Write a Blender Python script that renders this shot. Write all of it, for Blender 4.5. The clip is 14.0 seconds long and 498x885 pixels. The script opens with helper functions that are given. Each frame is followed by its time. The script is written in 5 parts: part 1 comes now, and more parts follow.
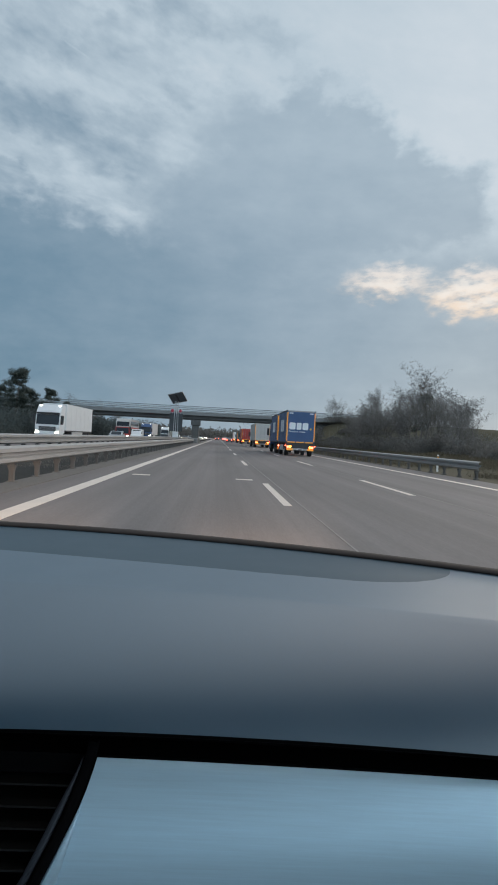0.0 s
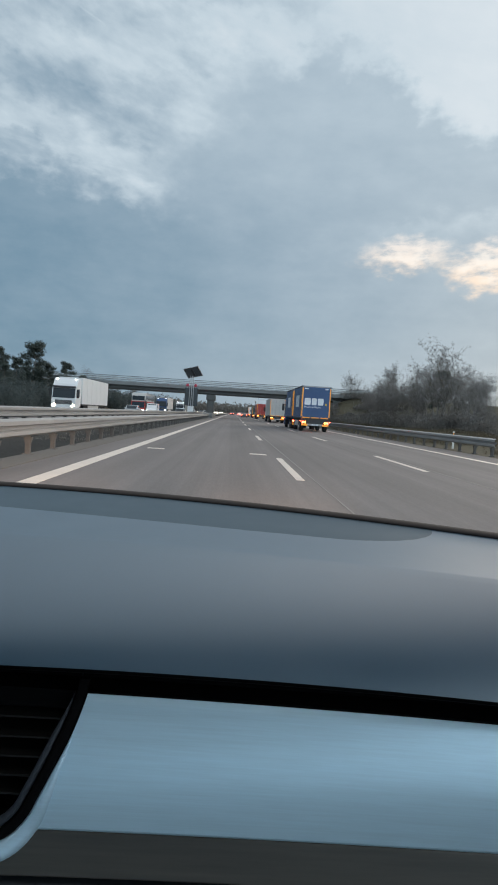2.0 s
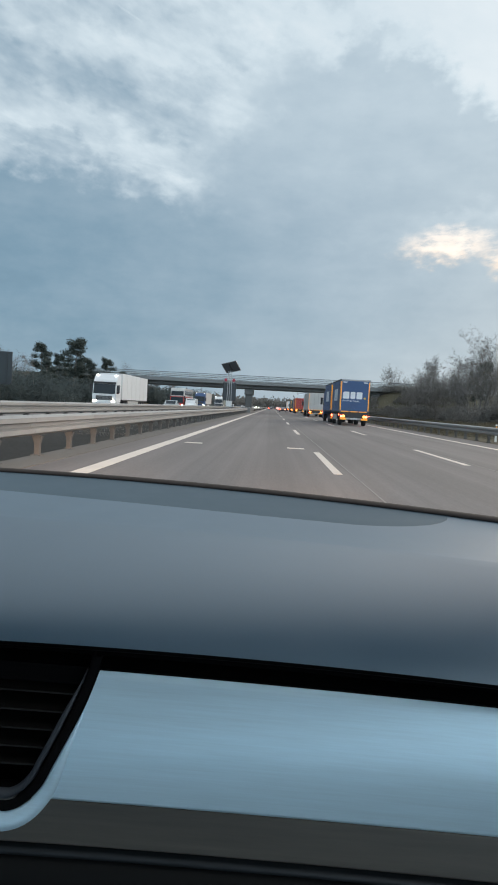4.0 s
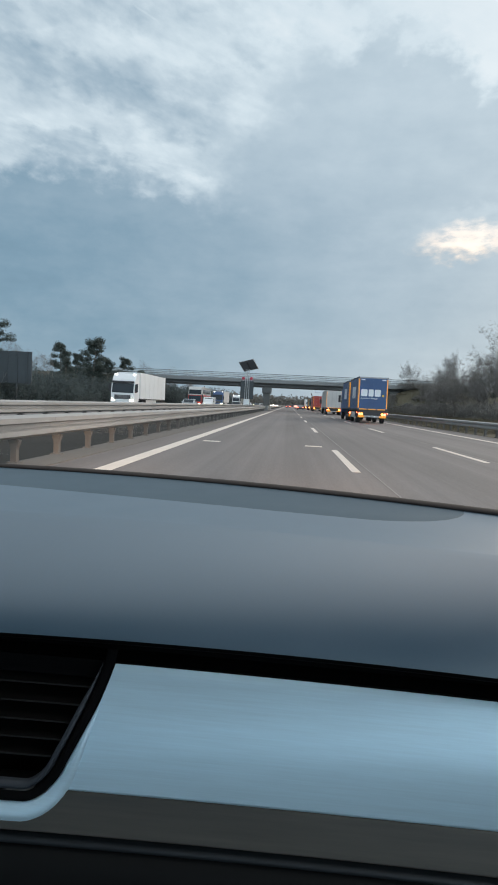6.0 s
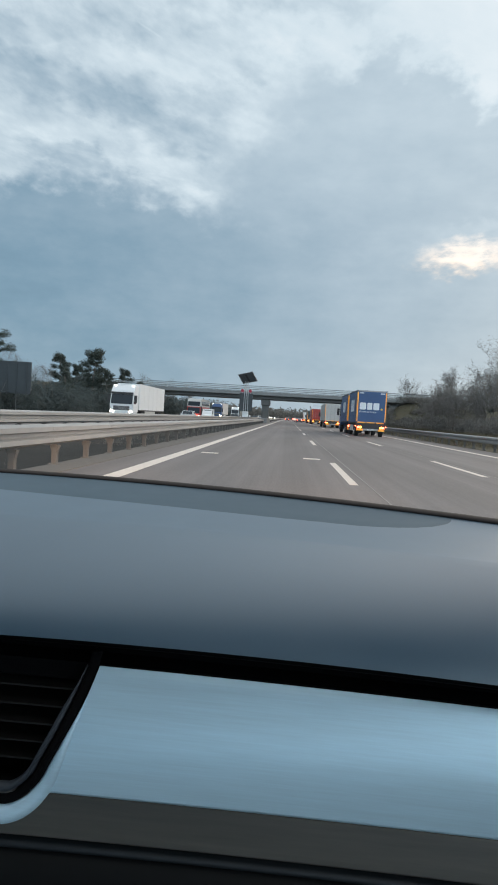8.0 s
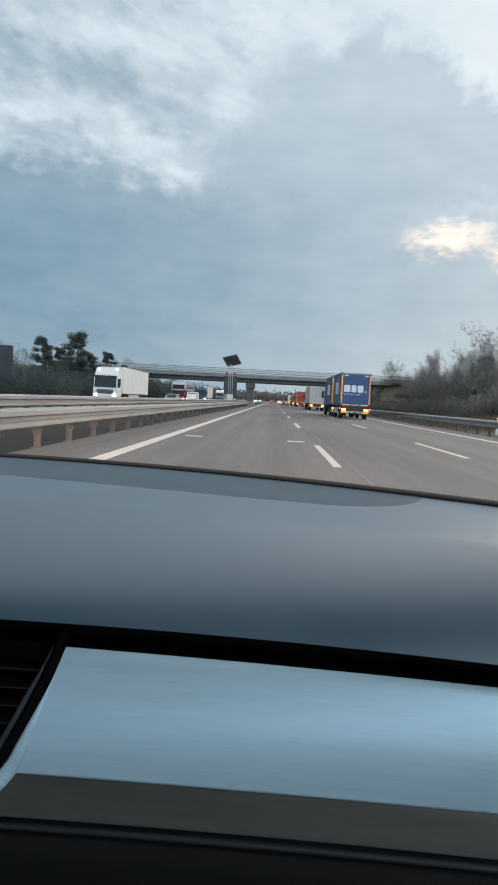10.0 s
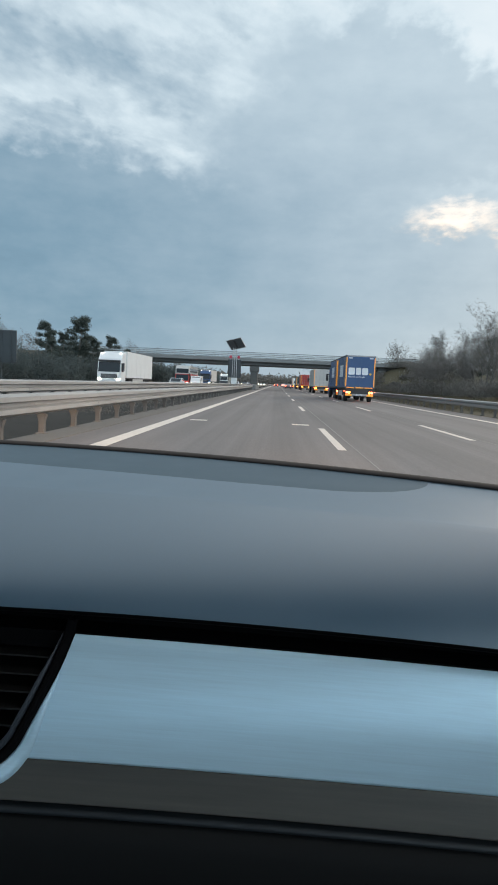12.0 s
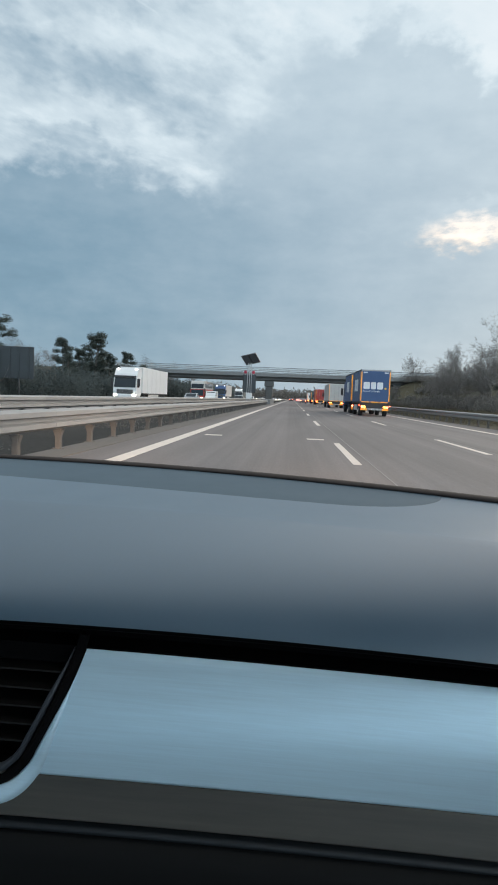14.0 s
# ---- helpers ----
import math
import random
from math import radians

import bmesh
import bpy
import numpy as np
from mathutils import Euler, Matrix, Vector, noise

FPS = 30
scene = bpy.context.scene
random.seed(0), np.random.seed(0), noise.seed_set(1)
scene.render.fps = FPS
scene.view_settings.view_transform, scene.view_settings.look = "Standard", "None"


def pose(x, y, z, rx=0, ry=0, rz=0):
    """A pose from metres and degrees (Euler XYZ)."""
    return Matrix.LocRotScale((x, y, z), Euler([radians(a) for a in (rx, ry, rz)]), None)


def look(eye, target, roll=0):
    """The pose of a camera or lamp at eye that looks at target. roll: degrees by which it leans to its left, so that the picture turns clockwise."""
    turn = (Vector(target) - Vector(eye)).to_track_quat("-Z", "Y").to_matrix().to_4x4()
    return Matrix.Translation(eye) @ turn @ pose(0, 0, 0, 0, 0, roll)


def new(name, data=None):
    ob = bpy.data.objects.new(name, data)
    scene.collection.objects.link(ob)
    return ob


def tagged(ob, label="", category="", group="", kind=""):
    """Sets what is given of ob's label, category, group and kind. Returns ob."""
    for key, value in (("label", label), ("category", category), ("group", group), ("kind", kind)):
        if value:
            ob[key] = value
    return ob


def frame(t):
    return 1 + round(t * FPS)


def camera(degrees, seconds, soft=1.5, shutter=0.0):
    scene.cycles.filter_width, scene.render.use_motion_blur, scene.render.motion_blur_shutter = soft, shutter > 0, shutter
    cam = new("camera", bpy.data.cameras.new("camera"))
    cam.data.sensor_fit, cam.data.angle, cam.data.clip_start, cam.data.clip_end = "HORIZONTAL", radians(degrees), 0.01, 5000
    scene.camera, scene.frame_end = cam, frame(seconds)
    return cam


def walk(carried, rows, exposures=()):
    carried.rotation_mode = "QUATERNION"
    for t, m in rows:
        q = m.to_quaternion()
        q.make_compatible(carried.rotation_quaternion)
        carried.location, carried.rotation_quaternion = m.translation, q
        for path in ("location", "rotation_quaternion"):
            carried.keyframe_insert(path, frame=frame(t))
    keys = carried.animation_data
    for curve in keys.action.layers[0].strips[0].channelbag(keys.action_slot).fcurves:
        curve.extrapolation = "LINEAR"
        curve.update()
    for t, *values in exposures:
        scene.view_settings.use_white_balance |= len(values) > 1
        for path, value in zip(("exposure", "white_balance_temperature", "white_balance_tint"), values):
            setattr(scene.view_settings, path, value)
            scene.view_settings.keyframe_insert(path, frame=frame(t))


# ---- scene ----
# ---- the camera: held at the front passenger's seat, swaying a little ----
cam = camera(43.0, 14.0, soft=1.9)
PATH = [
    (0.0, -0.066, 0.035, 1.248, -2.81, -0.28, 2.99),
    (0.5, -0.058, 0.040, 1.243, -3.64, -0.30, 3.52),
    (1.0, -0.056, 0.036, 1.238, -3.04, -0.83, 3.49),
    (1.5, -0.049, 0.017, 1.235, -2.24, -1.66, 3.50),
    (2.0, -0.035, 0.003, 1.235, -1.57, -2.60, 3.48),
    (2.5, -0.040, 0.001, 1.226, -1.12, -3.12, 3.85),
    (3.0, -0.028, -0.003, 1.229, 0.01, -3.37, 3.53),
    (5.5, 0.010, -0.006, 1.222, 3.14, -3.09, 3.03),
    (6.0, 0.002, -0.006, 1.223, 3.50, -3.53, 2.74),
    (6.5, 0.014, -0.013, 1.220, 3.85, -2.86, 2.61),
    (7.0, 0.012, -0.010, 1.217, 3.75, -2.75, 2.98),
    (7.5, 0.015, -0.002, 1.220, 3.37, -3.08, 3.47),
    (8.0, 0.015, -0.010, 1.215, 3.43, -2.41, 3.28),
    (10.5, 0.037, -0.000, 1.210, 1.51, -4.40, 3.14),
    (11.0, 0.034, 0.005, 1.207, 1.20, -4.86, 3.28),
    (11.5, 0.038, 0.002, 1.214, 1.79, -5.22, 2.81),
    (12.0, 0.032, -0.002, 1.215, 2.32, -5.38, 2.59),
    (12.5, 0.037, 0.002, 1.212, 2.61, -4.96, 2.64),
    (13.0, 0.032, 0.002, 1.223, 3.11, -5.11, 2.32),
    (13.5, 0.039, -0.001, 1.221, 3.47, -4.85, 2.41),
    (14.0, 0.036, -0.003, 1.215, 3.74, -4.10, 2.33),
]


def held(x, y, z, yaw, pitch, roll):
    a, b = radians(yaw), radians(pitch)
    ahead = Vector((-math.sin(a) * math.cos(b), math.cos(a) * math.cos(b), math.sin(b)))
    eye = Vector((x, y, z))
    return look(eye, eye + ahead, roll)


walk(cam, [(t, held(*row)) for t, *row in PATH], exposures=[(0.0, -0.40, 6230, 10), (1.5, -0.29, 6300, 10), (3.0, -0.09, 6470, 10), (6.0, 0.0, 6490, 10), (8.5, 0.01, 6480, 10), (11.2, 0.03, 6560, 11), (12.0, 0.03, 6440, 9), (12.5, 0.03, 6320, 7), (13.2, 0.04, 6480, 9), (14.0, 0.05, 6530, 10)])


# ---- node helpers ----
class Net:
    """Short hand for wiring shader nodes."""

    def __init__(self, tree):
        self.tree = tree
        tree.nodes.clear()

    def node(self, kind):
        return self.tree.nodes.new(kind)

    def put(self, socket, value):
        if isinstance(value, bpy.types.NodeSocket):
            self.tree.links.new(value, socket)
        elif value is not None:
            socket.default_value = value

    def m(self, op, a, b=None, c=None, clamp=False):
        n = self.node("ShaderNodeMath")
        n.operation, n.use_clamp = op, clamp
        for s, v in zip(n.inputs, (a, b, c)):
            self.put(s, v)
        return n.outputs[0]

    def noise(self, vec, scale, detail=4.0, rough=0.55, distort=0.0):
        n = self.node("ShaderNodeTexNoise")
        self.put(n.inputs["Vector"], vec)
        n.inputs["Scale"].default_value, n.inputs["Detail"].default_value = scale, detail
        n.inputs["Roughness"].default_value, n.inputs["Distortion"].default_value = rough, distort
        return n.outputs["Fac"]

    def ramp(self, fac, stops, mode="LINEAR"):
        n = self.node("ShaderNodeValToRGB")
        n.color_ramp.interpolation = mode
        el = n.color_ramp.elements
        while len(el) < len(stops):
            el.new(0.5)
        for e, (at, col) in zip(el, stops):
            e.position = at
            e.color = (*col, 1) if len(col) == 3 else col
        self.put(n.inputs[0], fac)
        return n.outputs[0]

    def mix(self, fac, a, b, mode="MIX"):
        n = self.node("ShaderNodeMix")
        n.data_type, n.blend_type = "RGBA", mode
        self.put(n.inputs[0], fac)
        for s, v in ((n.inputs[6], a), (n.inputs[7], b)):
            self.put(s, (*v, 1) if isinstance(v, tuple) and len(v) == 3 else v)
        return n.outputs[2]

    def maprange(self, v, a, b, c=0.0, d=1.0, smooth=True):
        n = self.node("ShaderNodeMapRange")
        n.interpolation_type = "SMOOTHSTEP" if smooth else "LINEAR"
        for s, x in zip(n.inputs, (v, a, b, c, d)):
            self.put(s, x)
        return n.outputs[0]

    def xyz(self, vec):
        n = self.node("ShaderNodeSeparateXYZ")
        self.put(n.inputs[0], vec)
        return n.outputs

    def vec(self, x, y, z):
        n = self.node("ShaderNodeCombineXYZ")
        for s, v in zip(n.inputs, (x, y, z)):
            self.put(s, v)
        return n.outputs[0]


# ---- sky: broken evening cloud, brightest high up and where the low sun stands behind it ----
def evening_sky():
    world = bpy.data.worlds.new("evening_sky")
    scene.world = world
    world.use_nodes = True
    k = Net(world.node_tree)
    way = k.node("ShaderNodeTexCoord").outputs["Generated"]
    x, y, z = k.xyz(way)
    zc = k.m("MAXIMUM", z, -0.05)
    az = k.m("MULTIPLY", k.m("ARCTAN2", x, y), 57.2958)
    el = k.m("MULTIPLY", k.m("ARCSINE", zc), 57.2958)

    def billow(across, up, seed, detail=6.0, rough=0.51, slant=0.0):
        """Cloud noise between -1 and 1 whose billows measure so many degrees; slant lets them fall towards the right."""
        rise = k.m("ADD", el, k.m("MULTIPLY", az, slant)) if slant else el
        at = k.vec(k.m("DIVIDE", az, across), k.m("DIVIDE", rise, up), seed)
        return k.m("MULTIPLY", k.m("SUBTRACT", k.noise(at, 1.0, detail, rough), 0.5), 2.6)

    def bend(big, mid, fine, seed):
        """How far the billows push an outline about, in degrees."""
        out = k.m("ADD", k.m("MULTIPLY", billow(7.5, 5.5, seed), big), k.m("MULTIPLY", billow(2.8, 2.0, seed + 2.9), mid))
        return k.m("ADD", out, k.m("MULTIPLY", billow(1.1, 0.7, seed + 5.3), fine))

    azw = k.m("ADD", az, bend(2.0, 1.9, 0.8, 1.3))
    elw = k.m("ADD", el, bend(1.3, 1.4, 0.6, 11.7))

    def lobe(a0, e0, ra, re, a=None, e=None):
        """Depth inside an oval bank of cloud, in degrees."""
        da = k.m("DIVIDE", k.m("SUBTRACT", a or azw, a0), ra)
        de = k.m("DIVIDE", k.m("SUBTRACT", e or elw, e0), re)
        r = k.m("SQRT", k.m("ADD", k.m("MULTIPLY", da, da), k.m("MULTIPLY", de, de)))
        return k.m("MULTIPLY", k.m("SUBTRACT", 1.0, r), re)

    def band(across, half):
        """1 along the middle of a band, 0 at half its width and less beyond."""
        return k.m("SUBTRACT", 1.0, k.m("DIVIDE", k.m("ABSOLUTE", across), half))

    # a level bank below, whose ragged edge fades to the right, and a paler heaped cloud standing on it ahead
    brink = k.m("ADD", k.maprange(az, -26.0, -20.0, 17.3, 18.5), k.m("ADD", k.maprange(az, -18.0, -8.0, 0.0, -0.8), k.maprange(az, -8.0, 2.0, 0.0, 0.7)))
    bank = k.m("SUBTRACT", brink, k.m("ADD", el, bend(0.8, 1.5, 0.8, 15.2)))
    bank = k.maprange(k.m("DIVIDE", bank, k.maprange(az, -12.0, 2.0, 1.15, 5.5)), -1.0, 1.0)
    heap = lobe(4.0, 19.5, 11.0, 5.5)
    for ov in ((1.6, 25.6, 4.6, 3.0), (7.8, 25.8, 5.2, 4.5), (11.6, 24.2, 3.8, 3.4), (14.2, 20.6, 4.5, 4.2), (18.6, 20.4, 4.6, 3.2), (40.0, 16.0, 12.0, 9.0), (-60.0, 20.0, 20.0, 12.0)):
        heap = k.m("MAXIMUM", heap, lobe(*ov))
    heap = k.maprange(heap, k.maprange(az, -4.0, 6.0, -1.9, -0.9), k.maprange(az, -4.0, 6.0, 1.4, 1.1))
    # the thin bright cover, mottled to the left and whiter to the right
    left = k.maprange(az, 9.0, -7.0)
    thin = k.m("ADD", k.maprange(az, -18.0, -3.0, 0.596, 0.660), k.maprange(az, 0.0, 24.0, 0.0, 0.11))
    thin = k.m("ADD", thin, k.m("MULTIPLY", billow(5.2, 2.6, 21.0, 7, 0.55, 0.22), k.m("ADD", 0.05, k.m("MULTIPLY", left, 0.10))))
    thin = k.m("ADD", thin, k.m("MULTIPLY", billow(1.7, 0.8, 24.0, 6, 0.5, 0.26), k.m("ADD", 0.015, k.m("MULTIPLY", left, 0.025))))
    # a slanting band of grey rags to the left, and loose tufts beside it
    ag = k.m("ADD", az, bend(1.9, 1.8, 1.0, 81.0))
    eg = k.m("ADD", el, bend(1.3, 1.3, 0.8, 91.0))
    fall = k.m("SUBTRACT", k.m("ADD", eg, k.m("MULTIPLY", k.m("ADD", az, 8.0), 0.16)), 23.0)
    rag = k.m("MULTIPLY", k.maprange(band(fall, 1.8), -0.55, 0.75), k.maprange(az, -4.5, -9.0))
    tuft = lobe(-13.5, 25.9, 2.8, 1.0, ag, eg)
    for ov in ((-9.0, 25.6, 2.6, 1.1), (-5.2, 28.2, 2.0, 0.9), (-17.8, 29.6, 3.4, 0.9), (-24.5, 28.6, 3.0, 0.9), (-4.6, 33.5, 2.6, 1.2), (-11.0, 32.0, 2.6, 0.8), (2.0, 32.8, 3.2, 0.8)):
        tuft = k.m("MAXIMUM", tuft, lobe(*ov, ag, eg))
    rag = k.m("MAXIMUM", rag, k.m("MULTIPLY", k.maprange(tuft, -1.0, 0.7), 0.62))
    thin = k.m("SUBTRACT", thin, k.m("MULTIPLY", rag, k.maprange(billow(3.4, 1.8, 101.0, 6, 0.5, 0.15), -0.5, 0.5, 0.08, 0.165)))
    # the bright streaky rift between the rags and the bank, with a grey tongue in it
    back_off = k.m("ADD", az, 24.0)
    rise = k.m("ADD", k.m("SUBTRACT", el, 20.5), k.m("ADD", k.m("MULTIPLY", k.m("MULTIPLY", back_off, back_off), 0.0072), bend(0.5, 0.9, 0.7, 95.0)))
    rift = k.m("MULTIPLY", k.maprange(band(rise, k.maprange(az, -22.0, -6.0, 1.3, 0.45)), -0.3, 0.6), k.maprange(az, -4.0, -7.5))
    thin = k.m("ADD", thin, k.m("MULTIPLY", rift, k.maprange(billow(3.0, 0.8, 105.0, 7, 0.55, 0.10), -0.4, 0.4, 0.0, 0.06)))
    tongue = k.maprange(lobe(-18.2, 19.5, 4.2, 0.8, ag, k.m("ADD", eg, k.m("MULTIPLY", k.m("ADD", az, 18.2), 0.20))), -0.7, 0.4)
    thin = k.m("SUBTRACT", thin, k.m("MULTIPLY", tongue, 0.13))
    # the trail of an aircraft
    trail = k.m("MULTIPLY", k.maprange(band(k.m("ADD", k.m("SUBTRACT", el, 29.9), k.m("MULTIPLY", k.m("ADD", az, 14.2), 0.36)), 0.10), -0.2, 0.8), k.maprange(band(k.m("ADD", az, 14.2), 1.3), 0.0, 0.5))
    thin = k.m("ADD", thin, k.m("MULTIPLY", trail, 0.04))
    # level of the bank: darker and bluer to the left and low down, in flat layers
    deep = k.m("ADD", k.maprange(az, -24.0, 18.0, 0.330, 0.478), k.maprange(el, 11.0, 27.0, 0.0, 0.085))
    deep = k.m("ADD", deep, k.m("MULTIPLY", billow(9, 3.4, 41.0, 8), 0.044))
    deep = k.m("ADD", deep, k.m("MULTIPLY", billow(3.2, 1.9, 44.0, 8, 0.58), 0.034))
    deep = k.m("ADD", deep, k.m("MULTIPLY", billow(7, 1.3, 47.0, 6, 0.5), 0.009))
    deep = k.m("ADD", deep, k.maprange(el, 7.0, 0.0, 0.0, 0.03))
    pale = k.m("ADD", deep, k.maprange(az, -6.0, 14.0, 0.045, -0.005))
    # the sunlit hollow near the top of the heap
    hollow = k.maprange(lobe(9.4, 29.2, 1.7, 0.8), -0.5, 0.5)
    pale = k.m("ADD", pale, k.m("MULTIPLY", hollow, 0.11))
    level = k.m("ADD", k.m("MULTIPLY", thin, k.m("SUBTRACT", 1.0, heap)), k.m("MULTIPLY", pale, heap))
    level = k.m("ADD", k.m("MULTIPLY", level, k.m("SUBTRACT", 1.0, bank)), k.m("MULTIPLY", deep, bank))
    tone = k.ramp(level, [(0.25, (0.145, 0.240, 0.320)), (0.32, (0.190, 0.305, 0.398)), (0.46, (0.350, 0.455, 0.538)),
                          (0.66, (0.600, 0.700, 0.760)), (0.90, (0.86, 0.90, 0.92))])
    # rents in the bank where the low sun shines through
    ar = k.m("ADD", az, bend(0.5, 1.3, 0.8, 61.0))
    er = k.m("ADD", k.m("SUBTRACT", el, k.m("MULTIPLY", k.m("SUBTRACT", az, 13.0), k.maprange(az, 14.0, 20.0, 0.12, -0.06))), bend(0.4, 1.1, 0.6, 71.0))
    rent = k.m("MAXIMUM", lobe(14.2, 14.3, 3.6, 1.35, ar, er), lobe(22.3, 13.6, 5.0, 2.2, ar, er))
    rent = k.maprange(rent, -0.55, 0.75)
    rent = k.m("MULTIPLY", rent, k.maprange(billow(2.2, 0.9, 51.0, 7, 0.58, -0.06), -0.5, 0.3, 0.05, 1.0))
    tone = k.mix(rent, tone, k.mix(k.maprange(el, 15.5, 12.2), (0.92, 0.86, 0.80), (1.0, 0.82, 0.66)))
    core = k.m("MAXIMUM", lobe(14.4, 13.9, 2.9, 0.75, ar, er), lobe(21.5, 13.6, 3.6, 1.1, ar, er))
    tone = k.mix(k.m("MULTIPLY", k.m("MULTIPLY", k.maprange(core, -0.3, 0.6), 0.75), k.maprange(billow(1.8, 0.8, 55.0, 7, 0.58, -0.06), -0.4, 0.25)), tone, (1.04, 0.97, 0.88))
    # unseen cloud overhead, made warmer and brighter on the right to tint the dashboard
    tone = k.mix(k.m("MULTIPLY", k.maprange(el, 35.0, 56.0), k.maprange(x, -0.10, 0.45, 0.0, 0.85)), tone, (0.98, 0.84, 0.72))
    # a warm glow added beyond the view's right edge to light dashboard and road
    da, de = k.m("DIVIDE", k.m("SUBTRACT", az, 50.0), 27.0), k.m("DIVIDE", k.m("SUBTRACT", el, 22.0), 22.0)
    added_dusk = k.maprange(k.m("SQRT", k.m("ADD", k.m("MULTIPLY", da, da), k.m("MULTIPLY", de, de))), 1.0, 0.3)
    tone = k.mix(added_dusk, tone, (3.2, 2.7, 2.2))
    sky = k.node("ShaderNodeTexSky")
    sky.sky_type, sky.sun_disc = "NISHITA", False
    sky.sun_elevation, sky.sun_rotation = radians(14), radians(26)
    back = k.node("ShaderNodeBackground")
    k.put(back.inputs[0], k.mix(1.0, tone, k.mix(1.0, sky.outputs[0], (0.003, 0.003, 0.003), "MULTIPLY"), "ADD"))
    # brighter high ahead, darker high behind; added low rear glow lights the trim
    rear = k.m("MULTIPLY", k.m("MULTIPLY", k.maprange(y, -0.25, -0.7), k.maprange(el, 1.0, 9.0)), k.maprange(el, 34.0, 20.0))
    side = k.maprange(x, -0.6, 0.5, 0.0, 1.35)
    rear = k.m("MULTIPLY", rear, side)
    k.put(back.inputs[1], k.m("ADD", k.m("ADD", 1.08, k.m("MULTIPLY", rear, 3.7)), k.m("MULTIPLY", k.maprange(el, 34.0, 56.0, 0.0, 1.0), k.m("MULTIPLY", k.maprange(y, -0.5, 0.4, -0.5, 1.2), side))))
    out = k.node("ShaderNodeOutputWorld")
    k.put(out.inputs[0], back.outputs[0])


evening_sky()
lamp = bpy.data.lights.new("sun_behind_cloud", "SUN")
lamp.energy, lamp.angle, lamp.color = 0.55, radians(14), (1.0, 0.88, 0.74)
sun = new("sun_behind_cloud", lamp)
sun.matrix_world = look((45, 90, 26), (0, 0, 0))

# the car's own dipped headlamps
for x, aim in ((-0.98, -3.0), (0.34, 0.6)):
    lamp = bpy.data.lights.new("dipped_headlamp", "SPOT")
    lamp.energy, lamp.color, lamp.spot_size, lamp.spot_blend, lamp.shadow_soft_size = 8500.0, (1.0, 0.64, 0.40), radians(26), 1.0, 0.06
    new("dipped_headlamp", lamp).matrix_world = look((x, 2.14, 0.62), (aim, 10.0, -0.7))


# ---- materials ----
def material(name, base, rough=0.6, metal=0.0, grain=0.15, scale=6.0, stain=0.2, stain_scale=0.7, bump=0.0, stretch=(1, 1, 1),
             spec=0.5, per_piece=0.0, emit=None, power=0.0, coat=0.0, leaf=0.0, tracks=0.0, ior=1.5):
    """A surface with grain and broader staining of its colour, and fine relief. Lengths in metres."""
    mat = bpy.data.materials.new(name)
    mat.use_nodes = True
    k = Net(mat.node_tree)
    at = k.node("ShaderNodeTexCoord").outputs["Object"]
    mp = k.node("ShaderNodeMapping")
    k.put(mp.inputs["Vector"], at)
    mp.inputs["Scale"].default_value = stretch
    at = mp.outputs[0]
    fine, broad = k.noise(at, scale, 5, 0.65), k.noise(at, stain_scale, 4, 0.6, 0.3)
    gain = k.m("ADD", 1.0, k.m("ADD", k.m("MULTIPLY", k.m("SUBTRACT", fine, 0.5), 2 * grain), k.m("MULTIPLY", k.m("SUBTRACT", broad, 0.5), 2 * stain)))
    if tracks:
        # long streaks that the wheels have worn along the lanes
        sep = k.xyz(k.node("ShaderNodeTexCoord").outputs["Object"])
        worn = k.noise(k.vec(k.m("MULTIPLY", sep[0], 1.4), k.m("MULTIPLY", sep[1], 0.006), 0.0), 1.0, 5, 0.65)
        patch = k.noise(k.vec(k.m("MULTIPLY", sep[0], 0.5), k.m("MULTIPLY", sep[1], 0.07), 3.0), 1.0, 4, 0.6)
        gain = k.m("ADD", gain, k.m("MULTIPLY", k.m("SUBTRACT", k.m("ADD", worn, k.m("MULTIPLY", patch, 0.6)), 0.8), tracks))
    if per_piece:
        rnd = k.node("ShaderNodeObjectInfo").outputs["Random"]
        gain = k.m("MULTIPLY", gain, k.m("ADD", 1 - per_piece / 2, k.m("MULTIPLY", rnd, per_piece)))
    col = k.mix(1.0, base, k.vec(gain, gain, gain), "MULTIPLY")
    b = k.node("ShaderNodeBsdfPrincipled")
    k.put(b.inputs["Base Color"], col)
    k.put(b.inputs["Roughness"], k.m("ADD", rough, k.m("MULTIPLY", k.m("SUBTRACT", broad, 0.5), 0.2), clamp=True))
    b.inputs["Metallic"].default_value, b.inputs["Specular IOR Level"].default_value = metal, spec
    b.inputs["IOR"].default_value = ior
    b.inputs["Coat Weight"].default_value = coat
    if emit:
        b.inputs["Emission Color"].default_value, b.inputs["Emission Strength"].default_value = (*emit, 1), power
    if bump:
        bp = k.node("ShaderNodeBump")
        bp.inputs["Strength"].default_value, bp.inputs["Distance"].default_value = 0.6, bump
        k.put(bp.inputs["Height"], fine)
        k.put(b.inputs["Normal"], bp.outputs[0])
    surface = b.outputs[0]
    if leaf:
        tr = k.node("ShaderNodeBsdfTranslucent")
        k.put(tr.inputs[0], col)
        both = k.node("ShaderNodeMixShader")
        both.inputs[0].default_value = leaf
        k.put(both.inputs[1], surface)
        k.put(both.inputs[2], tr.outputs[0])
        surface = both.outputs[0]
    out = k.node("ShaderNodeOutputMaterial")
    k.put(out.inputs[0], surface)
    return mat


